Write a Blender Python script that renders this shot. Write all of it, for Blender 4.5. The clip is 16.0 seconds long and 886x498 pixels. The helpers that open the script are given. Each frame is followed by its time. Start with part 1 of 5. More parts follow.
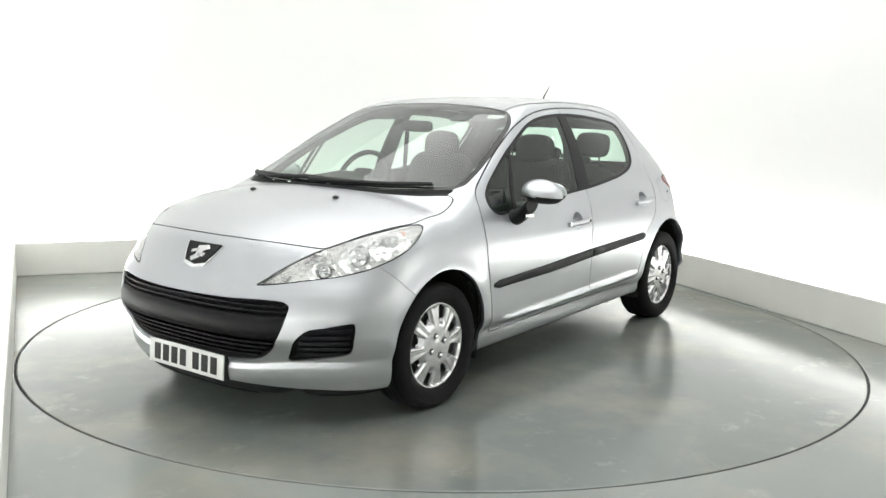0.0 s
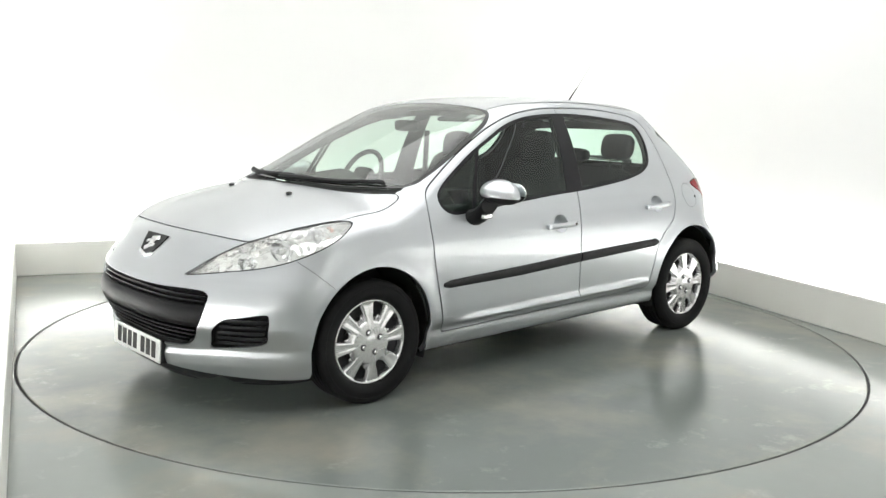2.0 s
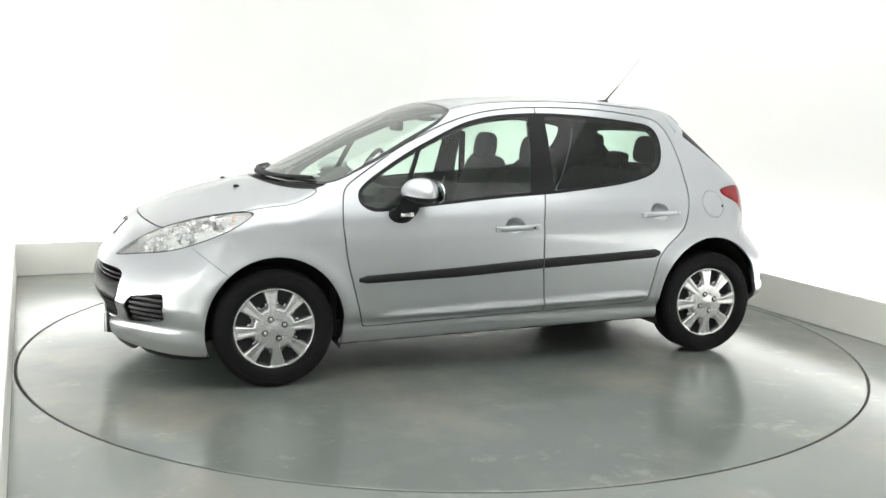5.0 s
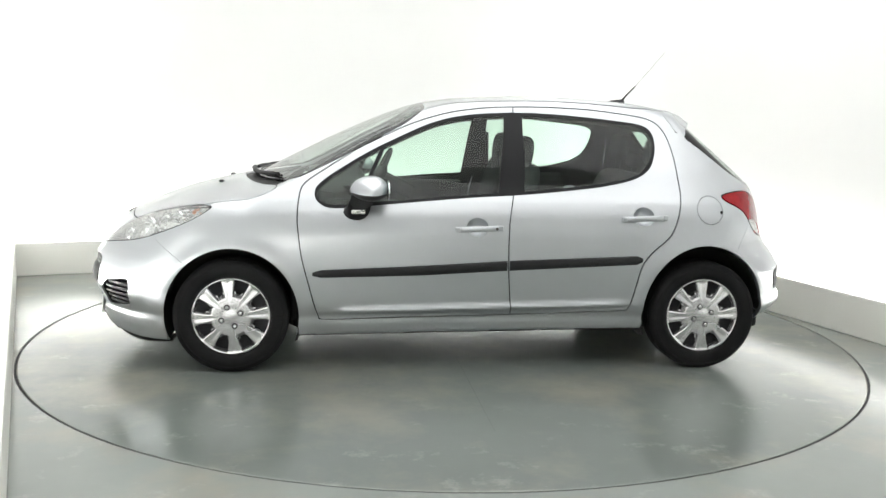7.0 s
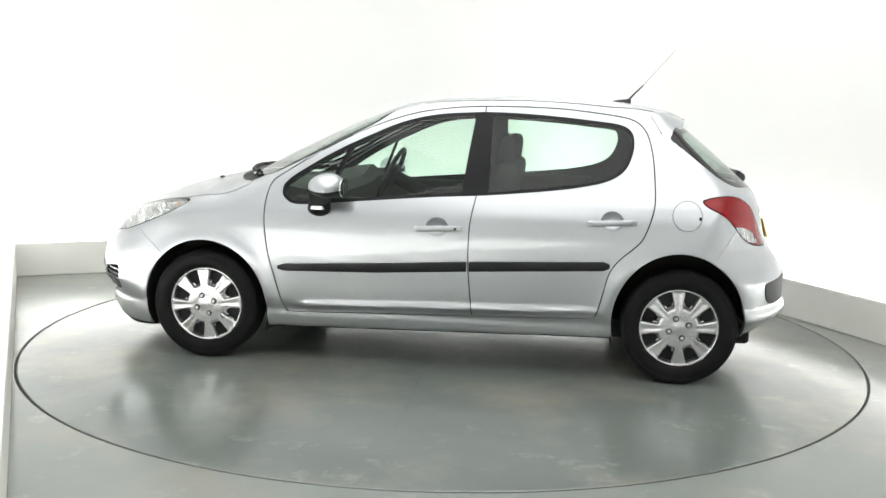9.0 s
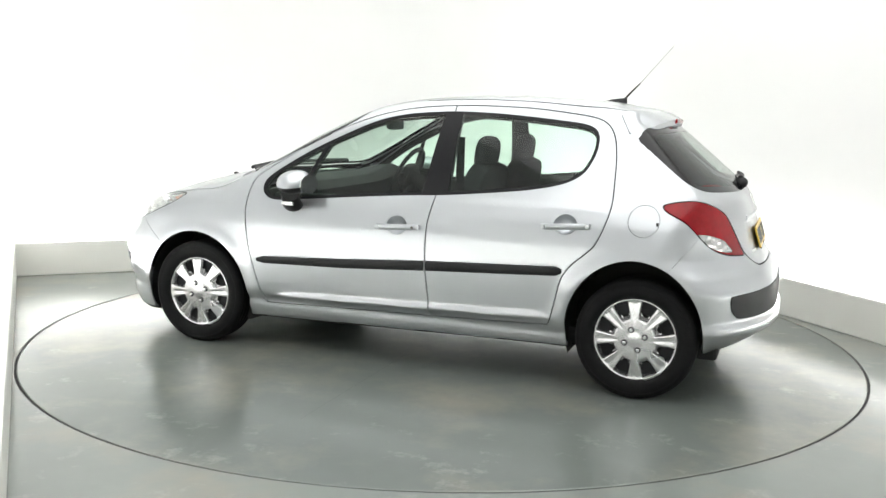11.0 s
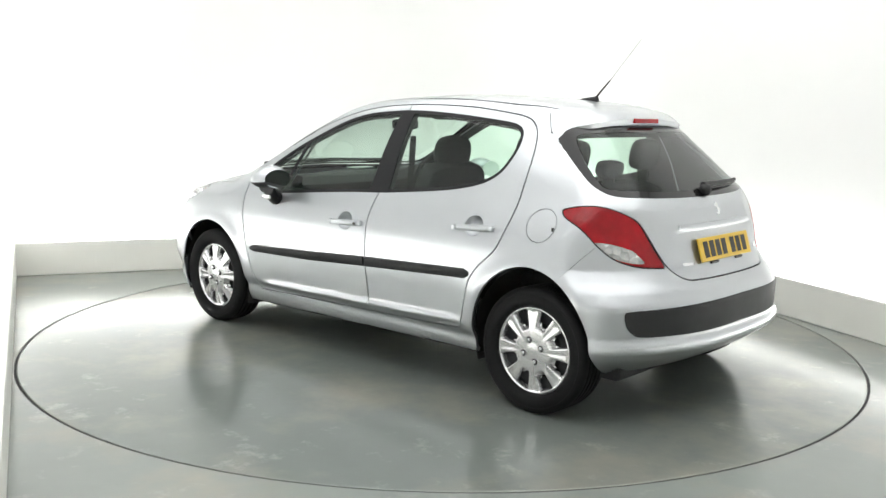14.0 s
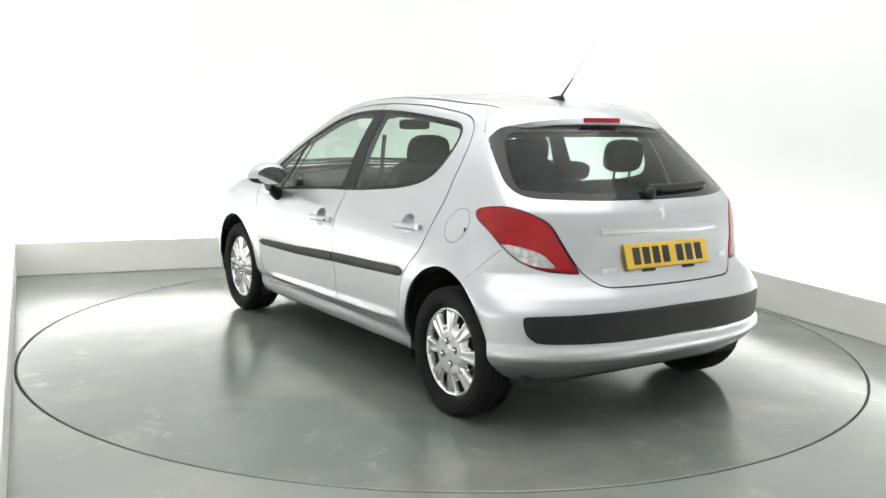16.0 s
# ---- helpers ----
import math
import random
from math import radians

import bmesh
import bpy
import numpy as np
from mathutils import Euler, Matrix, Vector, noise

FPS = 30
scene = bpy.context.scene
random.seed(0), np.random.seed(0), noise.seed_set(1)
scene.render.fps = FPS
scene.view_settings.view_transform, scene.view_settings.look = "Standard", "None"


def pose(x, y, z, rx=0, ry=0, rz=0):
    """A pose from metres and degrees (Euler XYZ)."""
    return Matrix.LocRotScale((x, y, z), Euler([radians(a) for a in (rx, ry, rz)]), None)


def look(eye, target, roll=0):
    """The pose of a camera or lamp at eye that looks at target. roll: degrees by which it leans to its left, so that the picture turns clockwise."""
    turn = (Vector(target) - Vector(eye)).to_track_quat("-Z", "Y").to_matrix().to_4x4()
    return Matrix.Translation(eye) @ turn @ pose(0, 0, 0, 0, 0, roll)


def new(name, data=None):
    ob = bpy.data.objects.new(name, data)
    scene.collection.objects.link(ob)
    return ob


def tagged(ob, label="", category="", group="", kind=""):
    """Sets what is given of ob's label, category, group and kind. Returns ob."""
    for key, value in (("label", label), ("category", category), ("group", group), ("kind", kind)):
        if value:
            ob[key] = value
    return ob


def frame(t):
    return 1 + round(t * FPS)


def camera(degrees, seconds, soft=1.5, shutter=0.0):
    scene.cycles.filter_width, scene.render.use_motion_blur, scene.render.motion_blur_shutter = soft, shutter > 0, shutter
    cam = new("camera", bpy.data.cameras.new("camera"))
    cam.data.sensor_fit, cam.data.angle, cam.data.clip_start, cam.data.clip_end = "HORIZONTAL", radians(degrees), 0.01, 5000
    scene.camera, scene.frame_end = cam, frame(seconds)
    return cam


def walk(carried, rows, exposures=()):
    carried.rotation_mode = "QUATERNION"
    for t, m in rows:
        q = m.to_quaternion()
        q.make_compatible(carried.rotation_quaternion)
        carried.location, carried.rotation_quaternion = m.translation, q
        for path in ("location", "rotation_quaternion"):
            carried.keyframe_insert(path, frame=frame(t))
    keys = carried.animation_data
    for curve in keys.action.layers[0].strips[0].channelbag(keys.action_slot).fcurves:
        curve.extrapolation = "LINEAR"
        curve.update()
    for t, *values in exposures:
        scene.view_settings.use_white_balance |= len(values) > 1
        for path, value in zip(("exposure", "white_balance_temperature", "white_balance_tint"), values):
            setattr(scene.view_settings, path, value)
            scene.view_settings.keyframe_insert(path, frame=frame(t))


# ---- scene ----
cam = camera(51.67, 16.0, soft=1.45)
EYE = (0.0, -5.6175, 1.3849)
VIEW = look(EYE, (EYE[0] - 0.00177, EYE[1] + 0.98852, EYE[2] - 0.15105), 1.33)
walk(cam, [(0.0, VIEW), (16.0, VIEW)])
scene.view_settings.exposure = 0.0

# ---- light: a white photo booth with skirting uplights and an assumed, unseen ceiling panel ----
world = bpy.data.worlds.new("world")
scene.world = world
world.use_nodes = True
world.node_tree.nodes["Background"].inputs[0].default_value = (0.95, 1.0, 0.97, 1)
world.node_tree.nodes["Background"].inputs[1].default_value = 0.3

ROOM = 22.5            # turn of the booth about the turntable, degrees
HALF, BACK, FRONT, HIGH = 2.49, 2.665, -6.6, 3.6
ROOM_POSE = pose(0, 0, 0, 0, 0, ROOM)
# the west side of the booth leans in a little towards the front
WEST_POSE = ROOM_POSE @ Matrix.Translation((-HALF - 0.062, BACK, 0)) @ pose(0, 0, 0, 0, 0, 2.08) @ Matrix.Translation((HALF, -BACK, 0))


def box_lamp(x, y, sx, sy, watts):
    data = bpy.data.lights.new("booth_area_light", "AREA")
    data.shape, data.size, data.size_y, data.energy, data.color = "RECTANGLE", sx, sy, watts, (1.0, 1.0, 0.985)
    ob = new("booth_area_lamp", data)
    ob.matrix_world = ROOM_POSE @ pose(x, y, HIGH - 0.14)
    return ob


# overhead fill added out of view to brighten roof, floor and wall tops
CEILING_FILL = [(0.0, -1.25, 4.3, 5.6, 122)]
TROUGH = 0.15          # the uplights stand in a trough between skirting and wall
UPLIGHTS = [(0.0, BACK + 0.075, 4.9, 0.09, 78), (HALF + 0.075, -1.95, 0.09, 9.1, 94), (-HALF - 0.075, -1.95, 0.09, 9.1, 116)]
for _l in CEILING_FILL:
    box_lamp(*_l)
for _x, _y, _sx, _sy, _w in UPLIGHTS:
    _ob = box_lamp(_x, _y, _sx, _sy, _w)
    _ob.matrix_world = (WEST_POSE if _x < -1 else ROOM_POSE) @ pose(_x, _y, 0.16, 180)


# ---- materials ----
def material(name, color, rough=0.5, metal=0.0, coat=0.0, grain=0.0, scale=20.0, bump=0.0, tint=None, trans=0.0, ior=1.45, flake=0.0, glow=0.0):
    m = bpy.data.materials.new(name)
    m.use_nodes = True
    nt = m.node_tree
    b = nt.nodes["Principled BSDF"]
    b.inputs["Base Color"].default_value = (*color, 1)
    b.inputs["Roughness"].default_value = rough
    b.inputs["Metallic"].default_value = metal
    b.inputs["Coat Weight"].default_value = coat
    b.inputs["Coat Roughness"].default_value = 0.04
    b.inputs["Transmission Weight"].default_value = trans
    b.inputs["IOR"].default_value = ior
    if glow:
        b.inputs["Emission Color"].default_value = (*color, 1)
        b.inputs["Emission Strength"].default_value = glow
    if grain or bump or flake:
        tc = nt.nodes.new("ShaderNodeTexCoord")
        no = nt.nodes.new("ShaderNodeTexNoise")
        no.inputs["Scale"].default_value = scale
        no.inputs["Detail"].default_value = 6
        nt.links.new(tc.outputs["Object"], no.inputs["Vector"])
        big = nt.nodes.new("ShaderNodeTexNoise")
        big.inputs["Scale"].default_value = scale * 0.12
        big.inputs["Detail"].default_value = 3
        nt.links.new(tc.outputs["Object"], big.inputs["Vector"])
        if grain:
            mul = nt.nodes.new("ShaderNodeMath")
            mul.operation = "MULTIPLY_ADD"
            nt.links.new(no.outputs[0], mul.inputs[0])
            mul.inputs[1].default_value = 0.5
            nt.links.new(big.outputs[0], mul.inputs[2])
            mix = nt.nodes.new("ShaderNodeMix")
            mix.data_type = "RGBA"
            nt.links.new(mul.outputs[0], mix.inputs["Factor"])
            other = tint or tuple(c * (1 - grain) for c in color)
            mix.inputs["A"].default_value = (*[min(1, c * (1 + 0.4 * grain)) for c in color], 1)
            mix.inputs["B"].default_value = (*other, 1)
            nt.links.new(mix.outputs["Result"], b.inputs["Base Color"])
            rr = nt.nodes.new("ShaderNodeMapRange")
            rr.inputs["To Min"].default_value = max(0.02, rough * (1 - 0.5 * grain))
            rr.inputs["To Max"].default_value = min(1, rough * (1 + 0.5 * grain))
            nt.links.new(big.outputs[0], rr.inputs["Value"])
            nt.links.new(rr.outputs[0], b.inputs["Roughness"])
        if bump:
            bp = nt.nodes.new("ShaderNodeBump")
            bp.inputs["Strength"].default_value = bump
            bp.inputs["Distance"].default_value = 0.002
            nt.links.new(no.outputs[0], bp.inputs["Height"])
            nt.links.new(bp.outputs[0], b.inputs["Normal"])
        if flake:
            fl = nt.nodes.new("ShaderNodeTexNoise")
            fl.inputs["Scale"].default_value = 900
            nt.links.new(tc.outputs["Object"], fl.inputs["Vector"])
            bp = nt.nodes.new("ShaderNodeBump")
            bp.inputs["Strength"].default_value = flake
            bp.inputs["Distance"].default_value = 0.0004
            nt.links.new(fl.outputs[0], bp.inputs["Height"])
            nt.links.new(bp.outputs[0], b.inputs["Normal"])
    return m


def glass_material(name, color, gloss=0.05, rough=0.0, power=4.0):
    """Thin sheet glass: a clear tinted pass with a mirror coat on top."""
    m = bpy.data.materials.new(name)
    m.use_nodes = True
    nt = m.node_tree
    for n in list(nt.nodes):
        nt.nodes.remove(n)
    out = nt.nodes.new("ShaderNodeOutputMaterial")
    tr = nt.nodes.new("ShaderNodeBsdfTransparent")
    tr.inputs[0].default_value = (*color, 1)
    gl = nt.nodes.new("ShaderNodeBsdfGlossy")
    gl.inputs["Roughness"].default_value = rough
    lw = nt.nodes.new("ShaderNodeLayerWeight")
    lw.inputs[0].default_value = 0.5
    pw = nt.nodes.new("ShaderNodeMath")
    pw.operation = "POWER"
    pw.inputs[1].default_value = power
    nt.links.new(lw.outputs["Facing"], pw.inputs[0])
    fr = nt.nodes.new("ShaderNodeMath")
    fr.operation = "MULTIPLY_ADD"
    fr.inputs[1].default_value, fr.inputs[2].default_value = 0.9 - gloss, gloss
    nt.links.new(pw.outputs[0], fr.inputs[0])
    mix = nt.nodes.new("ShaderNodeMixShader")
    nt.links.new(fr.outputs[0], mix.inputs[0])
    nt.links.new(tr.outputs[0], mix.inputs[1])
    nt.links.new(gl.outputs[0], mix.inputs[2])
    nt.links.new(mix.outputs[0], out.inputs[0])
    return m


PAINT = material("silver_paint", (0.51, 0.53, 0.555), rough=0.36, metal=0.93, coat=0.8, grain=0.05, scale=6, flake=0.12)
SEAM = material("panel_gap", (0.02, 0.02, 0.022), rough=0.8)
BLACK = material("black_plastic", (0.010, 0.0105, 0.012), rough=0.58, grain=0.3, scale=60, bump=0.12)
GLOSS_BLACK = material("black_trim", (0.009, 0.009, 0.0105), rough=0.42, grain=0.1, scale=40)
GLOSS_BLACK.node_tree.nodes["Principled BSDF"].inputs["Specular IOR Level"].default_value = 0.25
RUBBER = material("tyre_rubber", (0.009, 0.009, 0.0095), rough=0.78, grain=0.35, scale=25, bump=0.15)
RUBBER.node_tree.nodes["Principled BSDF"].inputs["Specular IOR Level"].default_value = 0.25
CAP = material("silver_wheel_cover", (0.66, 0.66, 0.67), rough=0.27, metal=0.85, coat=0.3, grain=0.12, scale=30)
CHROME = material("chrome", (0.82, 0.83, 0.84), rough=0.08, metal=1.0)
REFLECTOR = material("lamp_reflector", (0.90, 0.90, 0.89), rough=0.08, metal=0.9, grain=0.12, scale=28)
TRIM = material("cabin_trim", (0.020, 0.021, 0.022), rough=0.75, grain=0.3, scale=50, bump=0.1)
CLOTH = material("seat_cloth", (0.024, 0.025, 0.028), rough=0.95, grain=0.25, scale=70, bump=0.1)
GLASS = glass_material("tinted_glass", (0.78, 0.91, 0.83), 0.04, power=4.0)
BACK_GLASS = glass_material("rear_glass", (0.68, 0.80, 0.73), 0.02, power=3.8)
SCREEN = glass_material("screen_glass", (0.84, 0.93, 0.87), 0.03, power=2.8)
CLEAR = glass_material("lamp_lens", (0.95, 0.96, 0.96), 0.16, power=2.2)
def faceted(mat, scale, strength):
    """Cut-glass facets pressed into a lamp's reflector or lens."""
    nt = mat.node_tree
    tc = nt.nodes.new("ShaderNodeTexCoord")
    vo = nt.nodes.new("ShaderNodeTexVoronoi")
    vo.inputs["Scale"].default_value = scale
    nt.links.new(tc.outputs["Object"], vo.inputs["Vector"])
    bp = nt.nodes.new("ShaderNodeBump")
    bp.inputs["Strength"].default_value = strength
    bp.inputs["Distance"].default_value = 0.006
    nt.links.new(vo.outputs["Distance"], bp.inputs["Height"])
    nt.links.new(bp.outputs[0], mat.node_tree.nodes["Principled BSDF"].inputs["Normal"])
    return mat


RED = material("red_lens", (0.50, 0.006, 0.014), rough=0.14, coat=0.3, grain=0.55, scale=30)
RED.node_tree.nodes["Principled BSDF"].inputs["Specular IOR Level"].default_value = 0.3
GLASS_EDGE = material("black_glass_edge", (0.008, 0.008, 0.009), rough=0.08)
GRILLE_BLACK = material("grille_black", (0.006, 0.006, 0.007), rough=0.9)
BAR = material("bar_black", (0.006, 0.006, 0.007), rough=0.48, grain=0.1, scale=40)
BAR.node_tree.nodes["Principled BSDF"].inputs["Specular IOR Level"].default_value = 0.2
SLAT = material("slat_black", (0.008, 0.008, 0.009), rough=0.3, grain=0.1, scale=40)
MAST = material("pale_mast", (0.32, 0.32, 0.32), rough=0.4)
YELLOW = material("yellow_plate", (0.72, 0.47, 0.05), rough=0.35, grain=0.08, scale=30)
WHITE_PLATE = material("white_plate", (0.75, 0.76, 0.74), rough=0.35, grain=0.06, scale=30)
INK = material("plate_black", (0.015, 0.015, 0.015), rough=0.4)
UNDER = material("underbody", (0.02, 0.02, 0.02), rough=0.9, grain=0.4, scale=12)
MIRROR = material("mirror_glass", (0.75, 0.8, 0.78), rough=0.02, metal=1.0)
STEEL = material("exhaust_steel", (0.12, 0.11, 0.1), rough=0.5, metal=0.8, grain=0.3, scale=20)
GREY_LENS = material("clear_lens_grey", (0.72, 0.72, 0.72), rough=0.2, metal=0.7, grain=0.5, scale=45)
faceted(REFLECTOR, 30, 1.0)
faceted(GREY_LENS, 36, 1.0)
faceted(RED, 140, 0.12)
SLAT.node_tree.nodes["Principled BSDF"].inputs["Specular IOR Level"].default_value = 0.25
JOINT = material("deck_joint_grey", (0.125, 0.14, 0.132), rough=0.2)
WALL = material("white_wall", (0.86, 0.865, 0.855), rough=0.75, grain=0.03, scale=3, bump=0.04)
BAND = material("painted_skirting", (0.78, 0.78, 0.735), rough=0.6, grain=0.08, scale=5, bump=0.05)


def floor_material(name, color, tint, rough, seed):
    """Grey-green floor paint with a dull shine, scuffs and worn, dusty patches."""
    m = material(name, color, rough=rough, grain=0.1, scale=9)
    nt = m.node_tree
    b = nt.nodes["Principled BSDF"]
    tc = nt.nodes.new("ShaderNodeTexCoord")
    mp = nt.nodes.new("ShaderNodeMapping")
    mp.inputs["Location"].default_value = (seed, seed * 1.7, 0)
    nt.links.new(tc.outputs["Object"], mp.inputs[0])
    blot = nt.nodes.new("ShaderNodeTexNoise")
    blot.inputs["Scale"].default_value = 1.1
    blot.inputs["Detail"].default_value = 8
    blot.inputs["Roughness"].default_value = 0.62
    nt.links.new(mp.outputs[0], blot.inputs["Vector"])
    ramp = nt.nodes.new("ShaderNodeValToRGB")
    ramp.color_ramp.elements[0].position, ramp.color_ramp.elements[1].position = 0.48, 0.72
    nt.links.new(blot.outputs[0], ramp.inputs[0])
    mix = nt.nodes.new("ShaderNodeMix")
    mix.data_type = "RGBA"
    old = b.inputs["Base Color"].links[0].from_socket
    half = nt.nodes.new("ShaderNodeMath")
    half.operation = "MULTIPLY"
    half.inputs[1].default_value = 0.8
    b.inputs["IOR"].default_value = 1.55
    nt.links.new(ramp.outputs[0], half.inputs[0])
    nt.links.new(half.outputs[0], mix.inputs["Factor"])
    nt.links.new(old, mix.inputs["A"])
    mix.inputs["B"].default_value = (*tint, 1)
    # pale dusty scuffs
    scuff = nt.nodes.new("ShaderNodeTexNoise")
    scuff.inputs["Scale"].default_value = 3.4
    scuff.inputs["Detail"].default_value = 12
    scuff.inputs["Roughness"].default_value = 0.72
    nt.links.new(mp.outputs[0], scuff.inputs["Vector"])
    sramp = nt.nodes.new("ShaderNodeValToRGB")
    sramp.color_ramp.elements[0].position, sramp.color_ramp.elements[1].position = 0.57, 0.70
    sramp.color_ramp.elements[1].color = (0.46, 0.46, 0.46, 1)
    nt.links.new(scuff.outputs[0], sramp.inputs[0])
    # wheels and feet wear the paint most near the ring
    far = nt.nodes.new("ShaderNodeVectorMath")
    far.operation = "LENGTH"
    nt.links.new(tc.outputs["Object"], far.inputs[0])
    worn = nt.nodes.new("ShaderNodeMapRange")
    worn.interpolation_type = "SMOOTHSTEP"
    worn.inputs["From Min"].default_value, worn.inputs["From Max"].default_value = 1.35, 2.2
    worn.inputs["To Min"].default_value, worn.inputs["To Max"].default_value = 0.25, 1.0
    nt.links.new(far.outputs["Value"], worn.inputs["Value"])
    wear = nt.nodes.new("ShaderNodeMath")
    wear.operation = "MULTIPLY"
    nt.links.new(sramp.outputs[0], wear.inputs[0])
    nt.links.new(worn.outputs[0], wear.inputs[1])
    smix = nt.nodes.new("ShaderNodeMix")
    smix.data_type = "RGBA"
    nt.links.new(wear.outputs[0], smix.inputs["Factor"])
    nt.links.new(mix.outputs["Result"], smix.inputs["A"])
    smix.inputs["B"].default_value = (0.38, 0.385, 0.36, 1)
    nt.links.new(smix.outputs["Result"], b.inputs["Base Color"])
    rmix = nt.nodes.new("ShaderNodeMapRange")
    rmix.inputs["To Min"].default_value = rough * 0.75
    rmix.inputs["To Max"].default_value = rough * 2.1
    nt.links.new(blot.outputs[0], rmix.inputs["Value"])
    nt.links.new(rmix.outputs[0], b.inputs["Roughness"])
    return m


FLOOR = floor_material("floor_paint", (0.235, 0.258, 0.24), (0.30, 0.275, 0.225), 0.145, 3.0)
DISC = floor_material("turntable_paint", (0.17, 0.19, 0.176), (0.27, 0.255, 0.21), 0.125, 11.0)


# ---- mesh helpers ----
def mesh_object(name, verts, faces, mat, parent=None, label="", smooth=True, normals=None):
    me = bpy.data.meshes.new(name)
    me.from_pydata([tuple(v) for v in verts], [], faces)
    me.materials.append(mat)
    if smooth:
        me.shade_smooth()
    if normals is not None:
        me.normals_split_custom_set_from_vertices([tuple(n) for n in normals])
    me.update()
    ob = new(name, me)
    if parent:
        ob.parent = parent
    if label:
        tagged(ob, label)
    return ob


def part(name, bm, mat, parent, label="", smooth=False):
    me = bpy.data.meshes.new(name)
    bm.to_mesh(me)
    bm.free()
    me.materials.append(mat)
    if smooth:
        me.shade_smooth()
        me.set_sharp_from_angle(angle=radians(35))
    ob = new(name, me)
    if parent:
        ob.parent = parent
    if label:
        tagged(ob, label)
    return ob


def box(bm, x0, x1, y0, y1, z0, z1, bevel=0.0, m=None, seg=2):
    r = bmesh.ops.create_cube(bm, size=1.0)
    vs = r["verts"]
    for v in vs:
        v.co = Vector(((x0 + x1) / 2 + v.co.x * (x1 - x0), (y0 + y1) / 2 + v.co.y * (y1 - y0), (z0 + z1) / 2 + v.co.z * (z1 - z0)))
    if bevel:
        es = list({e for v in vs for e in v.link_edges})
        r = bmesh.ops.bevel(bm, geom=es, offset=bevel, segments=seg, affect="EDGES", profile=0.5)
        vs = list({v for f in r["faces"] for v in f.verts} | {v for v in vs if v.is_valid})
    if m is not None:
        bmesh.ops.transform(bm, matrix=m, verts=vs)
    return vs


def tube(bm, pts, r, sides=10):
    """A round bar along points; r is one radius or one for each point."""
    pts = [Vector(p) for p in pts]
    rs = r if isinstance(r, (list, tuple)) else [r] * len(pts)
    rings = []
    for i, p in enumerate(pts):
        d = (pts[min(i + 1, len(pts) - 1)] - pts[max(i - 1, 0)]).normalized()
        a = d.cross(Vector((0, 0, 1)) if abs(d.z) < 0.9 else Vector((1, 0, 0))).normalized()
        b = d.cross(a)
        rings.append([bm.verts.new(p + rs[i] * (a * math.cos(k * math.tau / sides) + b * math.sin(k * math.tau / sides))) for k in range(sides)])
    for u, v in zip(rings, rings[1:]):
        for k in range(sides):
            bm.faces.new((u[k], u[(k + 1) % sides], v[(k + 1) % sides], v[k]))
    bm.faces.new(rings[0][::-1])
    bm.faces.new(rings[-1])
    bmesh.ops.recalc_face_normals(bm, faces=bm.faces[:])


def lathe(bm, prof, sides=64, axis="y"):
    """Turns a profile of (radius, along) round the axis."""
    rings = []
    for r, a in prof:
        ring = []
        for k in range(sides):
            c, s = r * math.cos(k * math.tau / sides), r * math.sin(k * math.tau / sides)
            ring.append(bm.verts.new((c, a, s) if axis == "y" else (c, s, a)))
        rings.append(ring)
    for u, v in zip(rings, rings[1:]):
        for k in range(sides):
            bm.faces.new((u[k], u[(k + 1) % sides], v[(k + 1) % sides], v[k]))
    bmesh.ops.recalc_face_normals(bm, faces=bm.faces[:])


# ---- the booth ----
def slab(name, x0, x1, y0, y1, z0, z1, mat, label, category, bevel=0.0, at=ROOM_POSE):
    bm = bmesh.new()
    box(bm, x0, x1, y0, y1, z0, z1, bevel)
    ob = part(name, bm, mat, None)
    ob.matrix_world = at
    return tagged(ob, label, category, kind="structure")


RING = 2.443
slab("wall_north", -HALF - 0.45, HALF + 0.35, BACK + TROUGH, BACK + 0.35, 0, HIGH, WALL, "plain white painted wall behind the turntable", "wall")
slab("wall_east", HALF + TROUGH, HALF + 0.35, FRONT, BACK + TROUGH, 0, HIGH, WALL, "plain white painted side wall of the booth", "wall")
slab("wall_west", -HALF - 0.35, -HALF - TROUGH, FRONT, BACK + TROUGH - 0.012, 0, HIGH, WALL, "plain white painted side wall of the booth", "wall", at=WEST_POSE)
slab("wall_south", -HALF - 0.35, HALF + 0.35, FRONT - 0.2, FRONT, 0, HIGH, WALL, "plain white wall closing the booth", "wall")


def cove(name, side):
    """The rounded corner between two walls."""
    bm = bmesh.new()
    r, cx, cy = 0.7, HALF + TROUGH - 0.002 - 0.7, BACK + TROUGH - 0.002 - 0.7
    rows = []
    for k in range(17):
        a = math.pi / 2 * k / 16
        x, y = cx + r * math.cos(a), cy + r * math.sin(a)
        rows.append([(side * x, y, 0.27), (side * x, y, HIGH - 0.002), (side * (x + 0.03 * math.cos(a)), y + 0.03 * math.sin(a), HIGH - 0.002), (side * (x + 0.03 * math.cos(a)), y + 0.03 * math.sin(a), 0.27)])
    rings = [[bm.verts.new(p) for p in row] for row in rows]
    for u, v in zip(rings, rings[1:]):
        for i in range(4):
            bm.faces.new((u[i], u[(i + 1) % 4], v[(i + 1) % 4], v[i]))
    bmesh.ops.recalc_face_normals(bm, faces=bm.faces[:])
    ob = part(name, bm, WALL, None, smooth=True)
    ob.matrix_world = ROOM_POSE
    tagged(ob, "rounded white corner of the booth wall", "wall", kind="structure")


